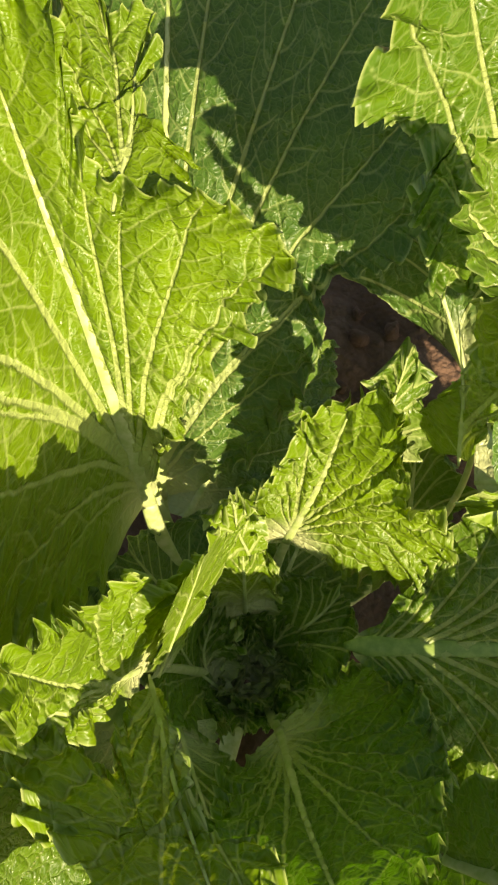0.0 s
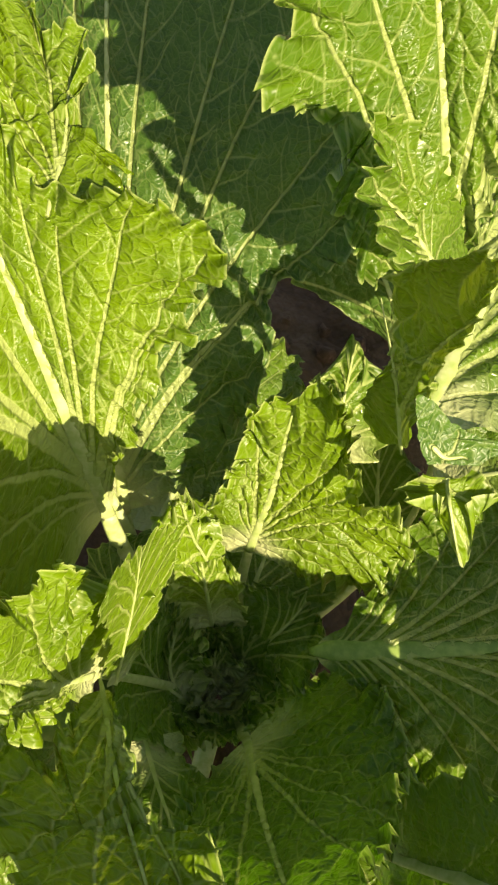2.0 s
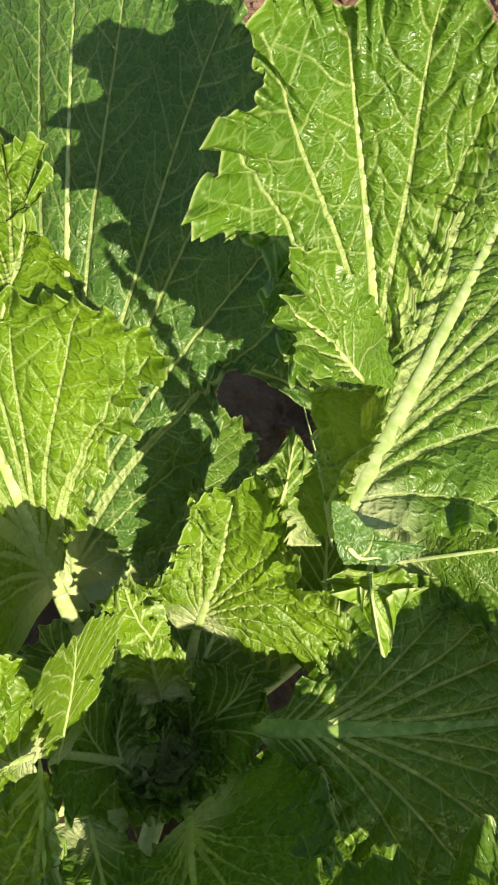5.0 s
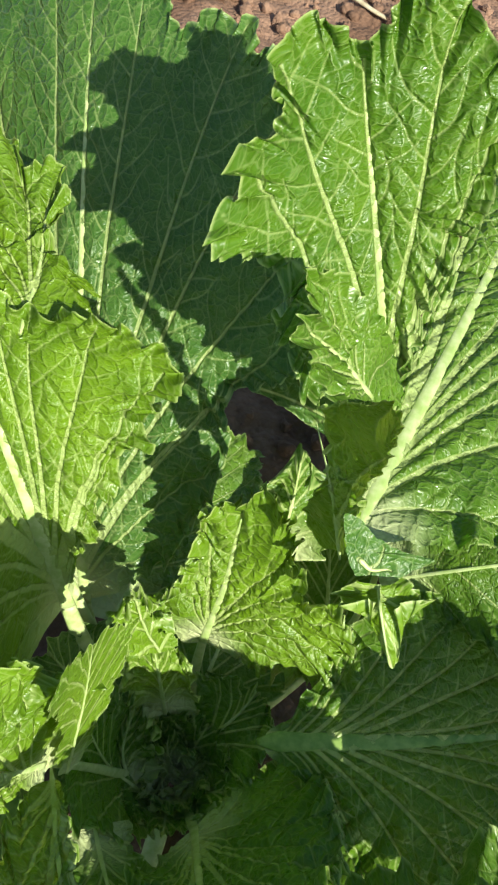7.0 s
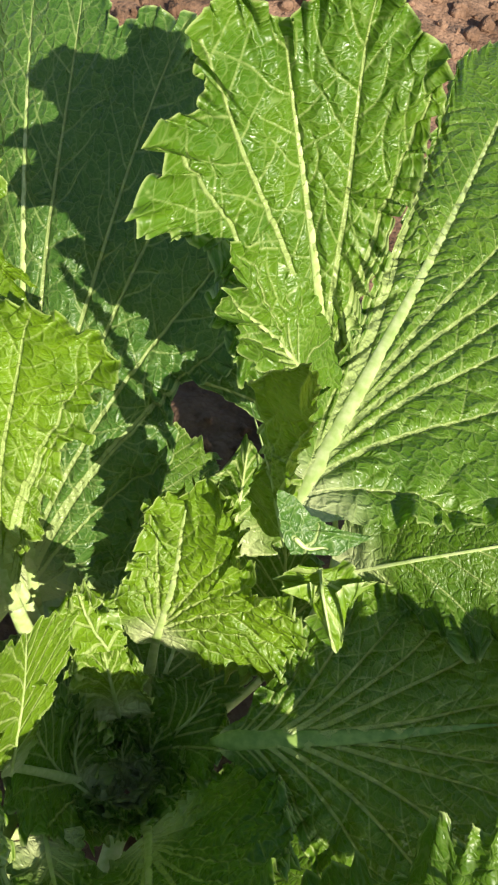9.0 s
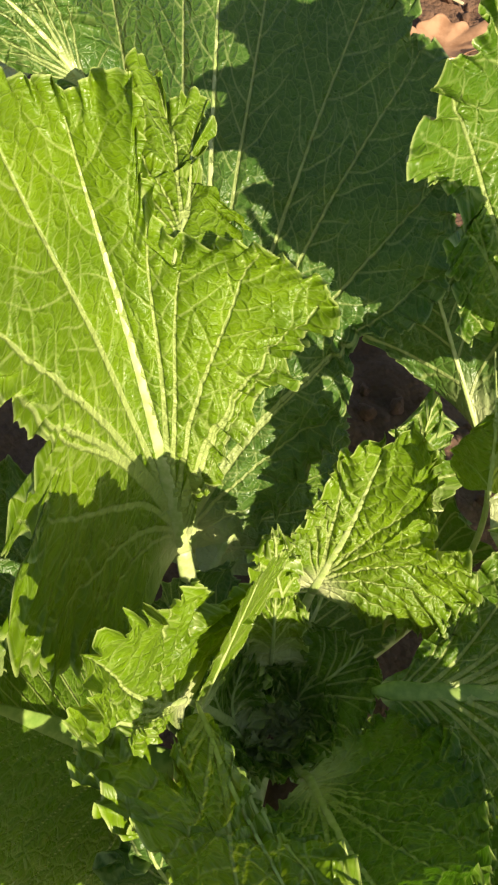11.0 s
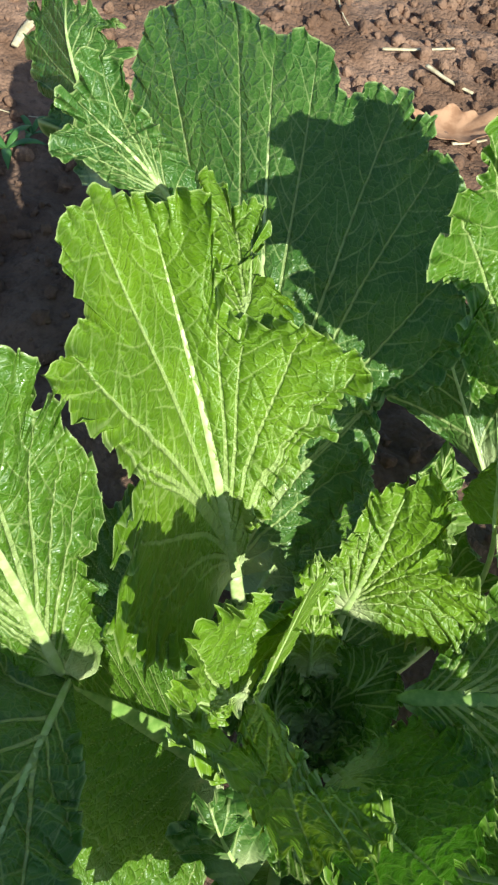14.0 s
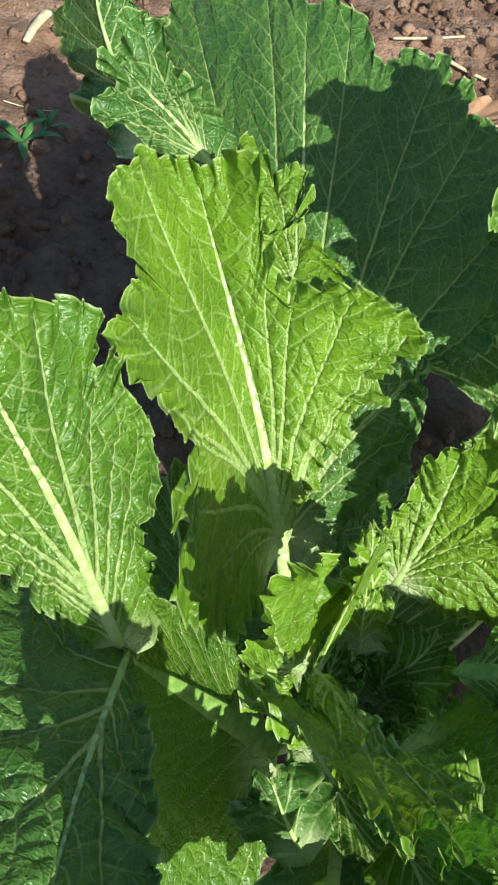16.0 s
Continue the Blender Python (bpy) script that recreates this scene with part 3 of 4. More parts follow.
         base=(0.137, 0.175, 0.135), axis=(0.946, 0.093, 0.31), face=(-0.272, -0.287, 0.919), cup=(-0, 0.01, -0.63, 0.01, 0.01), hub=(0.008, 0.149),
         reach=(10.6, 10.4, 10.3, 10.4, 10.5, 10.8, 11.3, 11.8, 11.9, 12.1, 12.4, 12.9, 13.6, 13.9, 13.6, 13.5, 13.6, 13.5, 13, 12.7, 12.5, 12.2, 11.3, 10.7, 10.3, 10.3, 10.5, 10.8, 11.3, 12.3, 14.1, 14.1, 12.3, 11.8, 11.5, 11.2, 11, 11, 11.2, 11.5, 12, 12.3, 12.7, 13.1, 12.8, 12.6, 12.5, 12.4, 12.5, 12.7, 12.9, 13, 13.2, 13.6, 13.6, 12.6, 11.9, 11.3, 11, 10.7)),
    dict(label="dark green cupped leaf with sunlit frilled rim", young=0.3, ruffle=0.0063, crimp=1.5, veins=7, fan=0.95, seed=9, rib=0.0035, pale=1.2, rows=100, cols=560,
         base=(0.1, 0.109, 0.097), axis=(0.1, -0.522, 0.847), face=(-0.523, 0.697, 0.491), cup=(0.02, 0.04, 0.22, 0.33, 0.09), hub=(-0.022, 0.12),
         reach=(15.8, 17.4, 17.1, 16.5, 16, 14.3, 13.1, 12.1, 11.4, 10.6, 9.9, 9.4, 9, 8.8, 8.7, 8.7, 8.7, 8.7, 8.7, 8.8, 9, 9.4, 9.8, 10.2, 10.3, 10.4, 10.7, 11.2, 12.1, 12.8, 13.4, 14.1, 15.1, 16.4, 17.1, 17.4, 15.8, 13.7, 11.9, 10.7, 9.8, 9.2, 8.7, 8.4, 8.1, 7.9, 7.8, 7.7, 7.8, 7.9, 8, 8.1, 8.4, 8.6, 9.1, 9.6, 10.4, 11.4, 12.7, 14.3)),
    dict(label="bright wavy leaf lobe arching above the heart", young=0.6, ruffle=0.0053, crimp=1.2, veins=5, fan=0.7, seed=10, rib=0.0022, pale=0.6, rows=80, cols=440,
         base=(-0.012, 0.111, 0.228), axis=(-0.345, -0.416, 0.841), face=(0.927, -0.288, 0.238), cup=(-0.02, 0.14, 0.1, 0.03, 0.17), hub=(0.032, 0.084),
         reach=(11, 11.4, 11.6, 11.1, 8.7, 7, 6.5, 7.1, 6.9, 6.6, 6.1, 5.6, 5.2, 5, 4.8, 4.7, 4.6, 4.6, 4.6, 4.6, 4.8, 4.9, 5.2, 5.5, 9.9, 10.7, 7.4, 8.2, 11, 11, 10, 9.4, 9.8, 10, 9.6, 10.3, 7.3, 6.8, 6.5, 6.3, 6.2, 6.1, 6.2, 6.2, 6.1, 5.9, 5.7, 5.6, 5.6, 5.6, 5.7, 5.9, 6.2, 6.6, 7.1, 7.7, 8.2, 9, 10.1, 10.6)),
    dict(label="crinkled green leaf with curled pale rim", young=0.6, ruffle=0.0053, crimp=1.3, veins=5, fan=0.7, seed=12, rib=0.0016, pale=0, puff=0.0045, foot=False, rows=100, cols=560,
         base=(-0.005, 0.106, 0.243), axis=(0.289, -0.659, 0.694), face=(-0.366, 0.594, 0.716), cup=(-0.16, 0.71, -0.11, 0.15, 0.28), hub=(0.02, 0.13),
         reach=(7.8, 7.9, 7.9, 8, 6.9, 5.3, 4.5, 3.9, 4, 4.4, 4.3, 4, 3.7, 3.6, 5.4, 5.3, 4.9, 4.3, 6.2, 6.6, 7, 7, 7.2, 7.5, 7.5, 6.8, 5.8, 4.7, 4.4, 6.3, 8.7, 11.4, 11.5, 8.3, 6.5, 5.4, 4.6, 4.1, 3.7, 3.4, 3.2, 3, 2.9, 2.8, 2.8, 2.8, 3, 3.6, 4.6, 5.8, 6.4, 7, 7.8, 7.8, 7.7, 7.7, 7.7, 7.9, 7.8, 7.8)),
    dict(label="large sunlit green leaf with pale ribs", young=0.3, ruffle=0.0053, veins=6, fan=0.75, seed=13, rib=0.005, pale=0.8, foot=False, rows=120, cols=640,
         base=(-0.147, 0.076, 0.268), axis=(-0.366, 0.213, 0.906), face=(0.508, -0.77, 0.386), cup=(0.01, -0.74, 0.43, -0.01, -0.37), hub=(0.009, 0.164),
         reach=(14.4, 13.7, 12.6, 11.5, 11.6, 11.2, 10.3, 6.5, 8.8, 7.9, 8.1, 6.7, 6.6, 6.6, 6.7, 6.9, 7.2, 7.6, 7.7, 7.8, 8, 8.4, 8.8, 9.3, 9.2, 9.2, 9.6, 11.9, 14.4, 17.3, 16.9, 15.9, 13.6, 11.3, 9.8, 8.7, 8, 7.4, 7, 6.7, 6.5, 6.4, 6.4, 6.5, 6.6, 6.8, 7, 7.1, 7.4, 7.7, 8.2, 8.8, 9.4, 10.1, 11.1, 12.1, 12.6, 13.3, 13.8, 14.2)),
    dict(label="blue-green shaded leaf lobe with a lit fold", young=0.1, ruffle=0.0063, veins=4, fan=0.5, seed=15, rib=0.003, pale=0, foot=False, rows=90, cols=480,
         base=(-0.144, 0.076, 0.278), axis=(-0.027, -0.904, 0.427), face=(0.14, 0.42, 0.897), cup=(0, 0, 0, 0, 0), hub=(0.041, 0.099),
         reach=(12.1, 11.6, 10.7, 9.7, 9, 8.5, 8.1, 7.8, 7.7, 7.6, 7.6, 7.7, 7.7, 7.7, 7.8, 7.9, 8.1, 8.5, 9, 9.6, 10.6, 11.9, 13.2, 13.7, 14.3, 15.3, 15.3, 13.8, 12.6, 11.8, 11.1, 10.5, 10, 10.2, 10.6, 9.7, 9, 8.5, 8.1, 7.9, 7.7, 7.6, 7.6, 7.7, 7.7, 7.9, 8.2, 8.6, 9, 9.5, 10.4, 11.8, 12.7, 13.6, 14.3, 14.2, 14.1, 14.2, 13.8, 12.8)),
    dict(label="glossy sunlit leaf folded over the big outer leaf", young=0.2, ruffle=0.0053, tooth=0.004, veins=5, fan=0.8, seed=39, rib=0.0025, pale=0, foot=False, rows=80, cols=440,
         base=(-0.154, 0.449, 0.416), axis=(-0.716, 0.041, 0.697), face=(0.486, -0.688, 0.539), cup=(-0.04, 0.01, -0.04, 0.03, 0.01), hub=(0.002, 0.077),
         reach=(5.2, 6.2, 7.3, 7.3, 7, 6.4, 6.3, 5.8, 4, 3.5, 3.3, 3.1, 3, 2.8, 2.8, 2.7, 2.8, 2.8, 2.9, 3.1, 3.3, 3.6, 3.9, 4.4, 5.2, 5.9, 6.8, 7.5, 7.5, 7.6, 7.7, 7, 6, 5.3, 4.8, 4.5, 4.2, 3.9, 3.8, 3.7, 3.6, 3.5, 3.5, 3.5, 3.5, 3.5, 3.6, 3.8, 4, 4.7, 5.9, 6.1, 6.1, 5.8, 4.7, 4.2, 5.2, 6.5, 6.7, 5)),
]
SMALL_LEAVES = [
    dict(face=(-0.062, -0.498, 0.865), fan=0.9, label="small dark green lobed leaf behind the heart", young=0.3, ruffle=0.003, lobe=0.07, bow=-0.003, veins=7, seed=7, rib=0.002, foot=False,
         spine=[(0.127, 0.305, 0.200), (0.128, 0.325, 0.260), (0.127, 0.345, 0.300)],
         left=[(-0.026, 0.010, 0.007), (-0.026, 0.006, 0.009), (-0.010, 0.000, 0.001)],
         right=[(0.040, -0.004, 0.012), (0.027, -0.009, 0.014), (0.012, -0.003, 0.001)]),
    dict(face=(0.004, -0.237, 0.971), pale=0.6, fan=0.9, grain=0.6, cols=101, rows=120, label="narrow upright inner leaf curled round the heart", young=0.9, ruffle=0.0022, lobe=0.03, bow=-0.004, veins=8, seed=11, rib=0.001, foot=False,
         spine=[(0.000, 0.115, 0.190), (0.009, 0.142, 0.280), (0.014, 0.156, 0.352)],
         left=[(-0.004, 0.008, 0.008), (-0.007, 0.027, 0.003), (-0.008, 0.049, 0.027)],
         right=[(0.005, -0.008, 0.003), (0.012, -0.032, -0.022), (0.016, -0.041, -0.019)]),
    dict(face=(-0.020, -0.347, 0.938), pale=1.5, foot=False, label="big dark shaded leaf with a wide stalk", young=0.3, ruffle=0.005, lobe=0.06, bow=-0.008, veins=12, seed=14, rib=0.016, fan=0.8,
         spine=[(-0.008, 0.097, 0.080), (-0.061, 0.092, 0.140), (-0.108, 0.084, 0.210), (-0.146, 0.072, 0.280)],
         left=[(-0.044, 0.002, -0.035), (-0.138, 0.051, -0.088), (-0.174, 0.058, -0.113), (-0.122, 0.014, -0.097)],
         right=[(0.008, -0.014, 0.007), (0.069, -0.038, -0.005), (0.066, -0.046, -0.015), (0.018, -0.011, -0.013)]),
    dict(face=(-0.110, 0.110, 0.988), label="large arching leaf in half shade with lit frilled edge", young=0.3, ruffle=0.007, lobe=0.10, bow=-0.004, veins=10, seed=16, rib=0.006, fan=0.8,
         spine=[(0.200, 0.050, 0.080), (0.280, 0.020, 0.210), (0.380, 0.000, 0.310), (0.480, -0.020, 0.330), (0.560, -0.030, 0.260)],
         left=[(-0.014, 0.015, -0.009), (-0.073, 0.055, 0.029), (-0.124, 0.042, -0.012), (-0.150, 0.023, -0.007), (-0.113, 0.018, 0.033)],
         right=[(0.014, -0.015, 0.009), (0.090, -0.002, 0.032), (0.133, 0.010, 0.020), (0.143, 0.006, -0.002), (0.091, 0.002, 0.002)]),
    # added leaf out of view, keeps the sun off the lower left leaves
    dict(face=(0.000, 0.651, 0.759), label="wide green unseen leaf added at the front for shade", young=0.1, ruffle=0.008, lobe=0.08, bow=-0.004, veins=9, seed=28, rib=0.006,
         spine=[(0.060, 0.040, 0.050), (0.030, -0.070, 0.200), (0.000, -0.115, 0.360), (-0.030, -0.140, 0.500)],
         left=[(-0.020, 0.001, -0.003), (-0.045, -0.001, -0.006), (-0.050, 0.008, -0.004), (-0.040, 0.008, -0.006)],
         right=[(0.020, -0.001, 0.003), (0.076, -0.023, 0.022), (0.098, -0.021, 0.011), (0.064, -0.011, -0.017)]),
    dict(face=(-0.179, -0.642, 0.746), fan=0.8, label="low dark green outer leaf near the soil", young=0.0, ruffle=0.003, lobe=0.03, bow=-0.006, veins=9, seed=17, rib=0.002,
         spine=[(0.205, 0.392, 0.200), (0.148, 0.450, 0.270), (0.119, 0.477, 0.310), (0.105, 0.520, 0.330)],
         left=[(-0.004, -0.037, 0.022), (-0.069, -0.009, 0.024), (-0.051, -0.027, 0.017), (-0.039, -0.027, 0.016)],
         right=[(0.020, 0.026, -0.008), (0.040, 0.015, -0.009), (0.041, -0.004, -0.005), (0.037, -0.003, 0.000)]),
    dict(face=(0.227, -0.825, 0.518), fan=0.8, label="dark green curled leaf behind with lit upper edge", young=0.1, ruffle=0.006, lobe=0.12, bow=-0.004, veins=9, seed=18, rib=0.003,
         spine=[(-0.230, 0.505, 0.380), (-0.274, 0.570, 0.420), (-0.305, 0.620, 0.450), (-0.320, 0.664, 0.470)],
         left=[(-0.026, -0.012, 0.016), (-0.041, -0.040, 0.033), (-0.040, -0.065, 0.058), (-0.036, -0.051, 0.050)],
         right=[(0.034, 0.003, 0.018), (0.026, 0.011, -0.013), (0.047, 0.013, -0.022), (0.040, 0.016, -0.020)]),
    dict(face=(-0.138, -0.430, 0.892), pale=0, fan=1.0, foot=False, label="dark green leaf half hidden in shade", young=0.3, ruffle=0.004, lobe=0.08, bow=-0.006, veins=9, seed=25, rib=0.003, rows=110, cols=91,
         spine=[(0.203, 0.285, 0.050), (0.190, 0.335, 0.100), (0.179, 0.378, 0.150)],
         left=[(-0.052, 0.002, 0.025), (-0.049, 0.005, 0.021), (-0.034, 0.008, 0.001)],
         right=[(0.046, 0.000, 0.003), (0.047, 0.014, 0.003), (0.030, 0.013, -0.004)]),
    dict(face=(0.037, -0.413, 0.910), fan=0.8, label="dark inner leaf on a pale sunlit stalk", young=0.2, ruffle=0.006, lobe=0.08, bow=-0.006, veins=9, seed=26, rib=0.004, rows=110, cols=91,
         spine=[(-0.067, 0.110, 0.100), (-0.092, 0.146, 0.150), (-0.121, 0.200, 0.190), (-0.154, 0.260, 0.240)],
         left=[(-0.012, -0.001, 0.002), (-0.045, -0.004, 0.011), (-0.070, 0.005, 0.020), (-0.055, 0.009, 0.011)],
         right=[(0.012, 0.001, -0.002), (0.045, -0.013, -0.007), (0.060, -0.015, -0.007), (0.055, -0.021, 0.001)]),
    dict(face=(-0.104, -0.217, 0.971), label="small dark frilled leaf low in shade", young=0.2, ruffle=0.007, lobe=0.12, bow=-0.004, veins=4, seed=27, rib=0.002, rows=90, cols=91,
         spine=[(0.029, -0.002, 0.100), (-0.004, 0.016, 0.160), (-0.025, 0.035, 0.200)],
         left=[(-0.031, 0.000, 0.008), (-0.031, -0.009, 0.013), (-0.016, -0.008, -0.003)],
         right=[(0.030, 0.009, 0.035), (0.034, 0.003, 0.014), (0.018, -0.001, -0.004)]),
    dict(face=(-0.121, -0.297, 0.947), fan=1.1, grain=0.45, label="dark green inner leaf with frilled rim", young=0.3, ruffle=0.004, lobe=0.04, bow=-0.010, veins=8, seed=20, rib=0.002, rows=100, cols=101, foot=False,
         spine=[(0.089, 0.162, 0.030), (0.102, 0.187, 0.065), (0.123, 0.208, 0.090), (0.134, 0.223, 0.105)],
         left=[(-0.009, 0.004, 0.010), (-0.037, 0.000, 0.011), (-0.048, 0.005, 0.003), (-0.030, 0.002, 0.003)],
         right=[(0.012, 0.009, 0.006), (0.041, 0.026, -0.008), (0.044, 0.017, -0.006), (0.027, 0.006, 0.004)]),
    dict(face=(-0.011, -0.245, 0.970), fan=1.0, grain=0.5, label="dark upright inner leaf with frilled rim", young=0.3, ruffle=0.004, lobe=0.05, bow=-0.006, veins=7, seed=23, rib=0.002, rows=100, cols=101, foot=False,
         spine=[(0.062, 0.138, 0.030), (0.023, 0.144, 0.100), (0.004, 0.156, 0.160)],
         left=[(-0.021, 0.030, 0.002), (-0.035, 0.042, 0.012), (-0.034, 0.044, 0.012)],
         right=[(0.028, -0.008, 0.008), (0.041, -0.021, 0.011), (0.022, -0.027, 0.016)]),
    dict(face=(-0.042, -0.341, 0.939), fan=1.0, grain=0.4, label="inner leaf standing behind the heart", young=0.5, ruffle=0.004, lobe=0.03, bow=-0.006, veins=7, seed=24, rib=0.002, rows=100, cols=101, foot=False,
         spine=[(0.060, 0.199, 0.080), (0.051, 0.207, 0.140), (0.043, 0.215, 0.190)],
         left=[(-0.024, 0.009, 0.012), (-0.029, 0.007, 0.013), (-0.026, 0.009, 0.012)],
         right=[(0.029, 0.001, -0.004), (0.026, -0.002, -0.003), (0.023, -0.002, -0.008)]),
    dict(face=(0.028, -0.299, 0.954), fan=0.9, label="low dark inner leaf in deep shade", young=0.2, ruffle=0.004, lobe=0.06, bow=-0.006, veins=8, seed=29, rib=0.003, rows=100, cols=101, foot=False,
         spine=[(0.060, 0.160, 0.020), (-0.009, 0.200, 0.090), (-0.044, 0.216, 0.140)],
         left=[(-0.022, 0.021, -0.016), (-0.055, 0.036, -0.004), (-0.051, 0.022, 0.023)],
         right=[(0.031, -0.019, 0.011), (0.065, -0.023, 0.003), (0.062, -0.012, -0.008)]),
    dict(face=(-0.133, -0.065, 0.989), fan=0.9, label="dark low leaf at the front of the heart", young=0.3, ruffle=0.004, lobe=0.06, bow=-0.006, veins=9, seed=30, rib=0.003, rows=100, cols=101, foot=False,
         spine=[(0.097, 0.074, 0.050), (0.115, 0.023, 0.090), (0.131, -0.037, 0.130)],
         left=[(-0.018, -0.006, 0.003), (-0.061, -0.016, 0.024), (-0.072, -0.013, 0.019)],
         right=[(0.017, 0.006, -0.003), (0.059, 0.012, -0.002), (0.075, 0.015, -0.003)]),
    dict(face=(-0.187, -0.408, 0.893), pale=0, label="small green leaf tip hanging down with toothed end", young=0.6, ruffle=0.003, lobe=0.08, bow=-0.003, veins=3, seed=31, rib=0.001, rows=90, cols=81, foot=False,
         spine=[(0.178, 0.223, 0.360), (0.181, 0.208, 0.355), (0.190, 0.187, 0.340)],
         left=[(-0.014, -0.001, 0.000), (-0.024, -0.003, 0.005), (-0.014, -0.004, -0.008)],
         right=[(0.014, 0.001, 0.002), (0.020, -0.001, 0.003), (0.010, 0.000, -0.006)]),
    dict(face=(-0.102, -0.443, 0.891), pale=0, fan=0.8, label="crinkled lit wing of a small inner leaf", young=0.9, ruffle=0.004, lobe=0.06, bow=-0.003, veins=5, seed=32, rib=0.0008, grain=0.4, rows=90, cols=91, foot=False,
         spine=[(0.048, 0.214, 0.190), (0.035, 0.214, 0.235), (0.028, 0.216, 0.270), (0.024, 0.219, 0.280)],
         left=[(-0.019, 0.008, 0.025), (-0.018, 0.008, 0.019), (-0.015, 0.006, 0.007), (-0.006, 0.000, 0.001)],
         right=[(0.014, -0.004, -0.003), (0.015, -0.007, -0.008), (0.011, -0.004, -0.007), (0.007, -0.002, -0.007)]),
    dict(face=(-0.020, -0.256, 0.966), fan=1.0, label="dark curled heart leaf with toothed rim", young=0.3, ruffle=0.005, lobe=0.05, bow=-0.006, veins=7, seed=21, rib=0.0015, grain=0.45, rows=110, cols=111, foot=False,
         spine=[(0.046, 0.134, 0.050), (0.031, 0.158, 0.090), (0.033, 0.181, 0.125)],
         left=[(-0.019, 0.008, 0.009), (-0.027, 0.008, 0.009), (-0.022, -0.005, 0.016)],
         right=[(0.020, -0.001, -0.002), (0.026, 0.000, 0.004), (0.020, -0.006, 0.004)]),
    dict(face=(-0.091, -0.359, 0.929), fan=0.9, label="dark low leaf in deep shade under the inner leaves", young=0.3, ruffle=0.003, lobe=0.04, bow=-0.006, veins=9, seed=33, rib=0.003, rows=90, cols=91, foot=False,
         spine=[(0.075, 0.188, 0.040), (0.092, 0.248, 0.075), (0.106, 0.306, 0.100)],
         left=[(-0.034, -0.001, 0.001), (-0.062, -0.004, -0.004), (-0.068, -0.003, 0.007)],
         right=[(0.037, -0.008, 0.015), (0.068, -0.005, 0.011), (0.081, -0.007, 0.015)]),
    dict(face=(-0.346, -0.481, 0.806), pale=1.3, label="dark low outer leaf under the sunlit leaves", young=0.3, foot=False, ruffle=0.009, lobe=0.10, bow=-0.006, veins=10, seed=34, rib=0.0015, rows=120, cols=101, fan=0.8,
         spine=[(0.220, 0.315, 0.180), (0.282, 0.315, 0.230), (0.345, 0.324, 0.260), (0.430, 0.348, 0.280), (0.532, 0.392, 0.270)],
         left=[(-0.030, 0.000, 0.004), (-0.085, -0.007, -0.004), (-0.115, -0.030, 0.007), (-0.130, -0.036, 0.034), (-0.120, -0.032, 0.060)],
         right=[(0.025, 0.001, 0.009), (0.065, -0.001, 0.005), (0.085, 0.006, 0.001), (0.100, -0.006, -0.002), (0.090, 0.004, -0.022)]),
    dict(face=(-0.034, -0.122, 0.992), fan=0.8, label="dark leaf flank in shade beside the heart", young=0.3, ruffle=0.003, lobe=0.04, bow=-0.005, veins=8, seed=35, rib=0.002, rows=90, cols=81, foot=False,
         spine=[(0.021, 0.099, 0.100), (0.042, 0.058, 0.120), (0.071, 0.011, 0.130)],
         left=[(-0.027, -0.013, -0.001), (-0.031, -0.015, 0.004), (-0.032, -0.014, 0.005)],
         right=[(0.026, 0.020, 0.011), (0.031, 0.013, 0.000), (0.034, 0.015, -0.006)]),
    # second unseen leaf, added between sun and heart to darken the heart
    dict(face=(0.000, -0.217, 0.976), label="broad green unseen leaf added to shade the heart", young=0.3, ruffle=0.003, lobe=0.05, bow=-0.004, veins=9, seed=36, rib=0.005, rows=120, cols=101, fan=0.8,
         spine=[(0.100, 0.000, 0.020), (0.229, -0.069, 0.288), (0.281, -0.102, 0.413)],
         left=[(-0.001, -0.014, 0.006), (-0.080, -0.085, 0.001), (-0.053, -0.060, -0.004)],
         right=[(0.001, 0.014, -0.006), (0.055, 0.056, -0.025), (0.037, 0.050, -0.005)]),
    dict(face=(-0.005, -0.518, 0.856), pale=1.4, label="dark inner leaf low behind the sunlit leaves", young=0.3, ruffle=0.003, lobe=0.04, bow=-0.004, veins=10, seed=37, rib=0.003, rows=120, cols=101, fan=0.9,
         spine=[(-0.007, 0.282, 0.060), (0.018, 0.359, 0.080), (0.040, 0.434, 0.090), (0.055, 0.506, 0.090)],
         left=[(-0.042, -0.005, -0.009), (-0.060, 0.013, -0.011), (-0.057, 0.024, -0.017), (-0.047, 0.025, -0.021)],
         right=[(0.033, -0.010, 0.018), (0.066, -0.022, 0.009), (0.073, -0.032, 0.027), (0.055, -0.024, 0.030)]),
    dict(face=(-0.211, -0.120, 0.970), label="low dark leaf lying on the soil in shade", young=0.3, ruffle=0.003, lobe=0.04, bow=-0.004, veins=9, seed=38, rib=0.003, rows=90, cols=81, fan=0.9, foot=False,
         spine=[(0.105, 0.115, 0.030), (0.173, 0.071, 0.050), (0.261, 0.007, 0.080)],
         left=[(-0.053, -0.005, -0.028), (-0.107, -0.016, -0.032), (-0.106, -0.016, -0.029)],
         right=[(0.034, 0.007, 0.003), (0.057, 0.010, 0.011), (0.066, 0.017, -0.008)]),
]
# ground
def soil_height(x, y):
    p = Vector((x, y, 0))
    h = 0.030 * noise.fractal(p * 2.2, 1.0, 2.0, 3) + 0.011 * noise.fractal(p * 13 + Vector((3, 1, 0)), 0.8, 2.1, 3)
    lump = noise.voronoi(p * 34)[0][0]
    return h - 0.02 + 0.011 * max(0.0, 0.55 - lump)


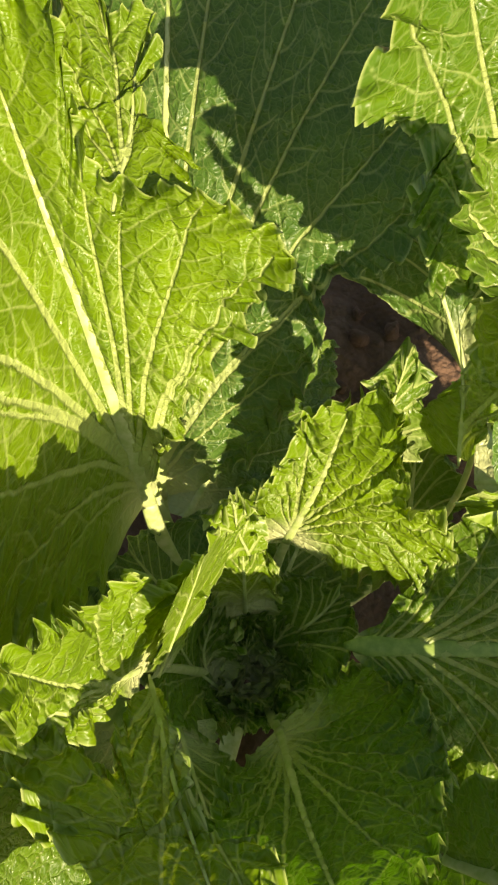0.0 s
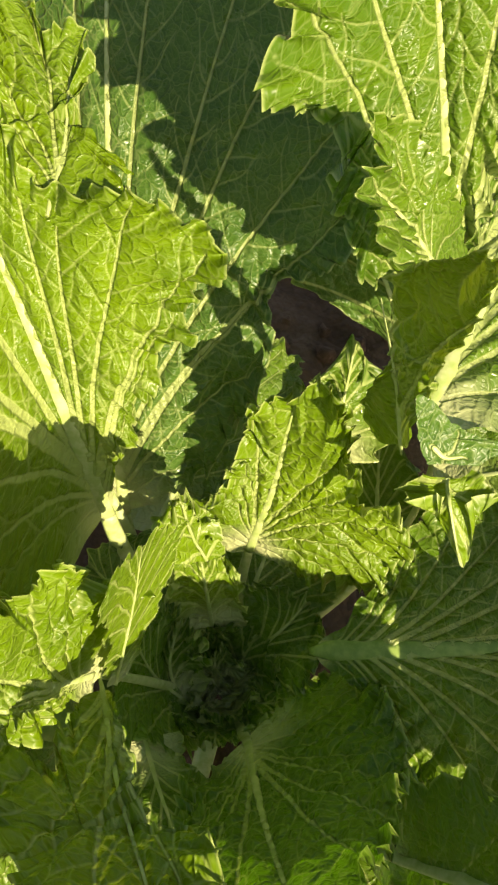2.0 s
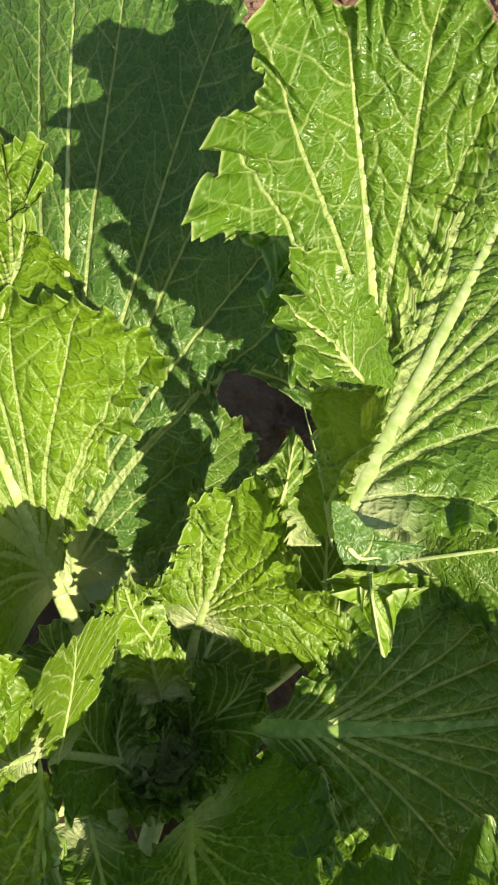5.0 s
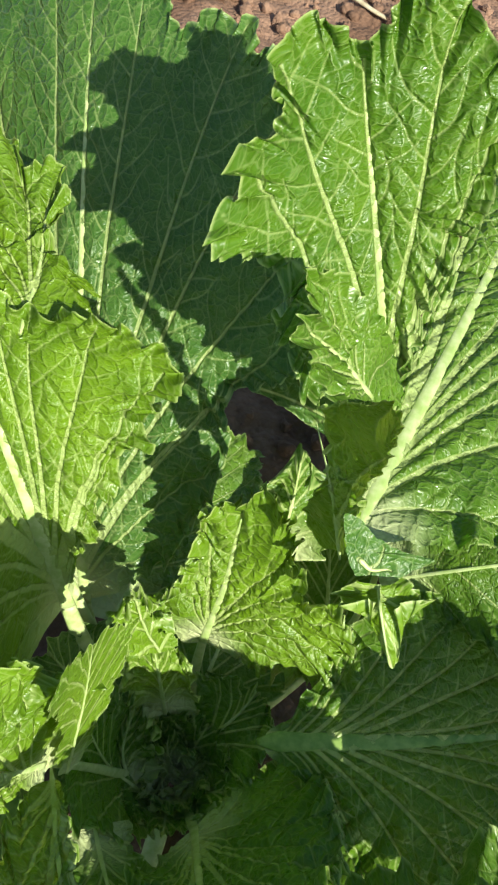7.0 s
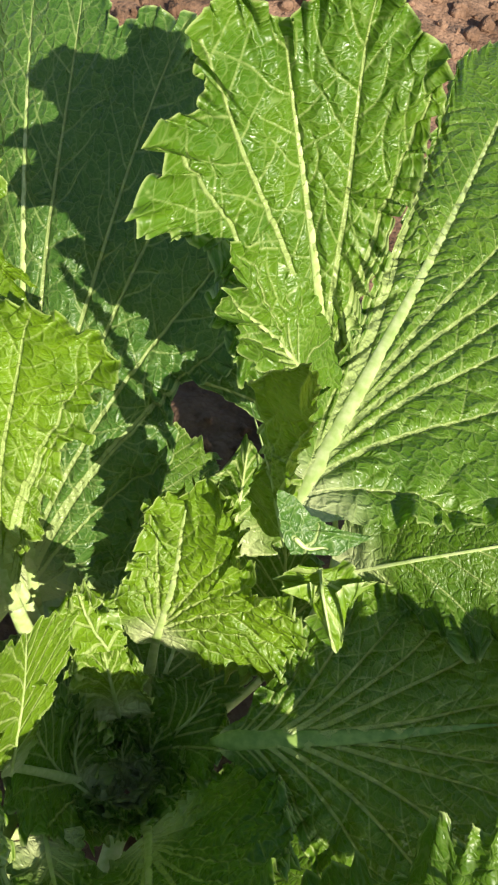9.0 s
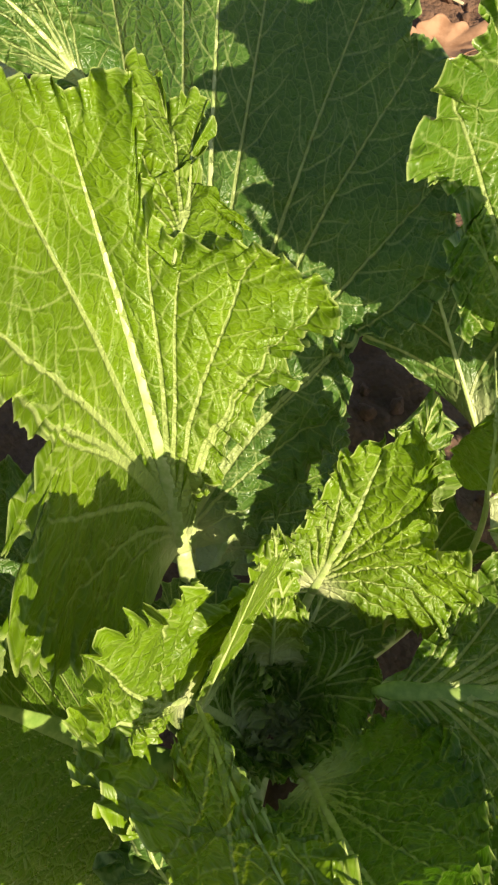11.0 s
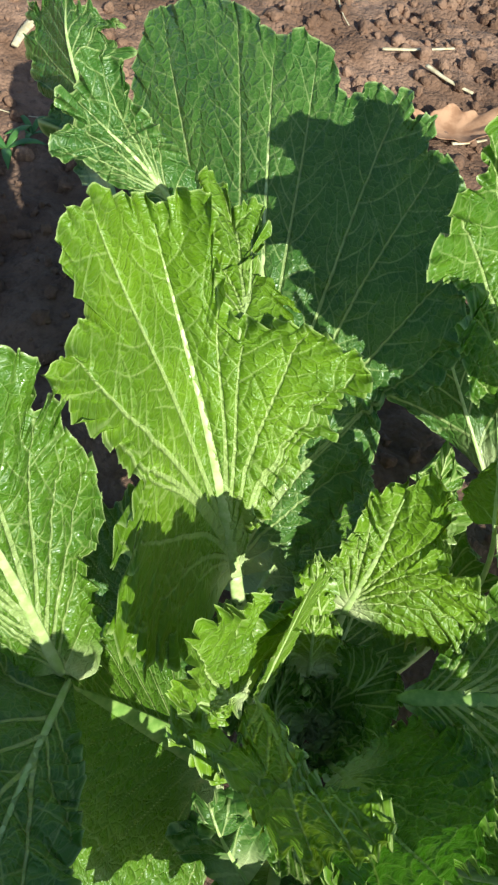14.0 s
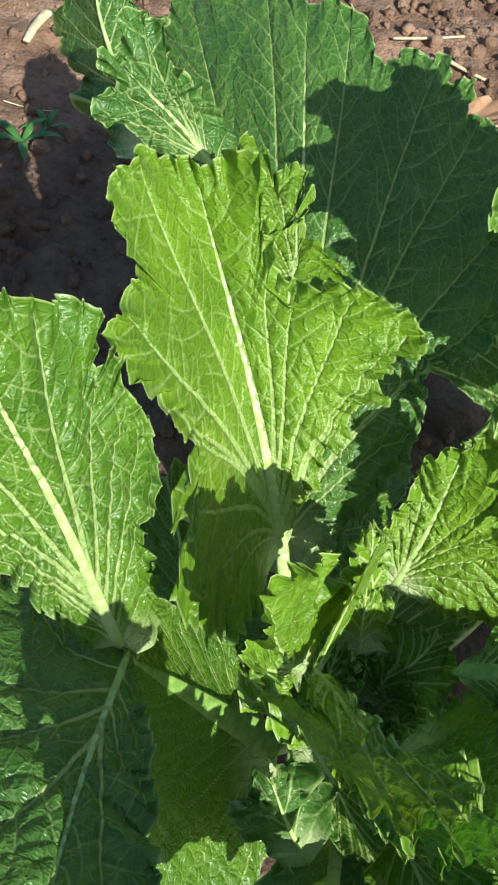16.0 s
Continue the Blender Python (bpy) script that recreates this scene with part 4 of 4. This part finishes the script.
near_x, near_y = np.arange(-1.3, 1.3, 0.009), np.arange(-0.35, 2.5, 0.009)
far = np.array((0.3, 1.0, 4.0, 12.0, 40.0, 150.0, 800.0, 3000.0))
gx = np.concatenate([near_x[0] - far[::-1], near_x, near_x[-1] + far])
gy = np.concatenate([near_y[0] - far[::-1], near_y, near_y[-1] + far])
gv = []
for x in gx:
    for y in gy:
        d = max(-1.25 - x, x - 1.25, -0.3 - y, y - 2.45, 0.0)
        gv.append((x, y, soil_height(x, y) if d == 0 else (soil_height(x, y) if d < 0.06 else -0.02 + 0.04 * noise.noise(Vector((x, y, 0)) * 0.8))))
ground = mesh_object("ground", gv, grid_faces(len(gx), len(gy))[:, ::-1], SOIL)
tagged(ground, "dry reddish-brown crumbly garden soil", "soil", kind="structure")


def lump_mesh(count, area, size, seed):
    """Loose crumbs of soil over an area, each an uneven lump."""
    rng = np.random.default_rng(seed)
    bm = bmesh.new()
    bmesh.ops.create_icosphere(bm, subdivisions=2, radius=1)
    base = np.array([v.co[:] for v in bm.verts])
    tris = np.array([[v.index for v in f.verts] for f in bm.faces])
    bm.free()
    verts, faces = [], []
    for k in range(count):
        x, y = rng.uniform(area[0], area[1]), rng.uniform(area[2], area[3])
        r = size * rng.uniform(0.35, 1.0) ** 2
        bumpy = 1 + 0.45 * np.sin(base @ rng.uniform(-3, 3, 3) + rng.uniform(0, 6)) * np.cos(base @ rng.uniform(-4, 4, 3))
        verts.append(base * bumpy[:, None] * r * rng.uniform(0.7, 1.2, 3) + (x, y, soil_height(x, y) + r * 0.3))
        faces.append(tris + k * len(base))
    return np.vstack(verts), np.vstack(faces)


cv, cf = lump_mesh(2600, (-1.1, 0.9, 0.45, 2.3), 0.016, 3)
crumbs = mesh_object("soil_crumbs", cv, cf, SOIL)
tagged(crumbs, "loose crumbs and clods of dry brown soil", "soil crumbs", kind="stuff")

# the plant
plant = new("mustard_plant")
plant.location = (0.075, 0.165, 0.0)
tagged(plant, "leafy green mustard plant with frilled leaves in soil", "plant")
bpy.context.view_layer.update()
for row in LARGE_LEAVES:
    ob = broad_leaf(plant, **row)
    ob.matrix_parent_inverse = plant.matrix_world.inverted()
for row in SMALL_LEAVES:
    ob = leaf(plant, **row)
    ob.matrix_parent_inverse = plant.matrix_world.inverted()

# the heart: small cupped leaves nested round the growing point
HEART = Vector((0.076, 0.154, 0.0))
rng = np.random.default_rng(5)
for ring, count, radius, low, high in ((0, 3, 0.009, 0.02, 0.050), (1, 4, 0.021, 0.02, 0.066), (2, 5, 0.034, 0.02, 0.080)):
    for k in range(count):
        a = 2 * np.pi * (k + 0.37 * ring) / count + rng.uniform(-0.2, 0.2)
        tall = high * rng.uniform(0.90, 1.08)
        fr = [(0.30, 0.0), (0.80, 0.38), (1.15, 0.74), (1.45, 1.0)]
        spine = [(HEART.x + radius * r * np.cos(a), HEART.y + radius * r * np.sin(a), low + (tall - low) * h) for r, h in fr]
        wide = [0.35 * radius, 0.95 * radius, 1.1 * radius, 0.8 * radius]
        table = [(w, 0.45 * w, 0.10 * w) for w in wide]
        inner = leaf(plant, spine, [(-w, b, c) for w, b, c in table], table, face=(-np.cos(a), -np.sin(a), 0.35), label="small dark green heart leaf with crimped edge",
                     young=0.3, ruffle=0.0034, lobe=0.03, bow=-0.002, veins=5, seed=40 + 10 * ring + k, rib=0.0010, grain=0.35, foot=False, rows=80, cols=91)
        inner.matrix_parent_inverse = plant.matrix_world.inverted()

# straw, a dead leaf and seedlings on the soil
STRAW = plain_material("dry_straw", (0.50, 0.40, 0.24), (0.70, 0.60, 0.42), 60)
DEAD = plain_material("dead_leaf", (0.30, 0.15, 0.08), (0.48, 0.27, 0.16), 25)
WEED = plain_material("seedling_leaf", (0.05, 0.13, 0.03), (0.09, 0.20, 0.04), 40, 0.5)


def straw(ax, ay, bx, by, radius, bend=0.01):
    """A piece of straw lying on the soil from a to b."""
    t = np.linspace(0, 1, 18)
    a, b = np.array((ax, ay, soil_height(ax, ay) + radius + 0.006)), np.array((bx, by, soil_height(bx, by) + radius + 0.006))
    path = a + (b - a) * t[:, None]
    side = unit(np.cross(b - a, (0, 0, 1)))
    path += side * (bend * np.sin(np.pi * t))[:, None]
    path[:, 2] = np.maximum(path[:, 2], [soil_height(p[0], p[1]) + radius for p in path])
    ob = tube("straw", path, radius * (1 - 0.3 * t), STRAW, None, None, 0.6, 8)
    return tagged(ob, "pale dry straw stalk lying on bare soil", "straw", "straw on the soil")


straw(0.057, 1.635, 0.210, 1.692, 0.0045, 0.004)
straw(0.154, 1.604, 0.256, 1.546, 0.006, 0.006)
straw(0.213, 1.332, 0.287, 1.400, 0.004, 0.003)
straw(-0.623, 1.431, -0.635, 1.330, 0.011, 0.004)
straw(-0.057, 1.813, -0.022, 1.714, 0.002, 0.004)
straw(-0.616, 1.136, -0.532, 1.162, 0.0015, 0.006)


def curled_sheet(name, x, y, size, material, seed, turn):
    """A dry leaf, curled up at its rim, resting on the soil."""
    rng = np.random.default_rng(seed)
    n = 46
    u, v = np.meshgrid(np.linspace(-1, 1, n), np.linspace(-1, 1, n), indexing="ij")
    r = np.hypot(u, v) + 1e-6
    a = np.arctan2(v, u)
    rim = 1 + 0.12 * np.sin(5 * a + 1) + 0.08 * np.sin(11 * a)
    m = np.maximum(np.abs(u), np.abs(v))
    px, py = u / r * m * rim * size, v / r * m * rim * size * 0.62
    z = 0.35 * size * (px / size) ** 2 + 0.55 * size * (py / size) ** 2 + 0.04 * size * np.sin(9 * a) * m**3
    c, s_ = np.cos(turn), np.sin(turn)
    verts = np.stack([x + c * px - s_ * py, y + s_ * px + c * py, soil_height(x, y) + 0.012 + z], -1).reshape(-1, 3)
    ob = mesh_object(name, verts, grid_faces(n, n), material)
    thick = ob.modifiers.new("thickness", "SOLIDIFY")
    thick.thickness = 0.0012
    return ob


dead = curled_sheet("dead_leaf", 0.213, 1.381, 0.085, DEAD, 1, 0.5)
tagged(dead, "curled reddish-brown dead leaf on bare soil", "leaf")


def seedling(x, y, size, turn):
    """A weed seedling of a few narrow leaves."""
    root = new("seedling")
    root.location = (x, y, soil_height(x, y))
    tagged(root, "small green weed seedling in shaded soil", "weed", "weed seedlings")
    for k in range(5):
        a = turn + k * 2.4
        t = np.linspace(0, 1, 12)
        path = np.stack([np.cos(a) * size * t, np.sin(a) * size * t, size * (0.9 * t - 0.75 * t**2)], 1)
        w = size * 0.12 * np.sin(np.pi * (0.12 + 0.86 * t))
        tube("blade", path, w, WEED, root, None, 0.18, 8)
    return root


seedling(-0.554, 1.045, 0.07, 0.3)
seedling(-0.527, 1.100, 0.05, 1.4)
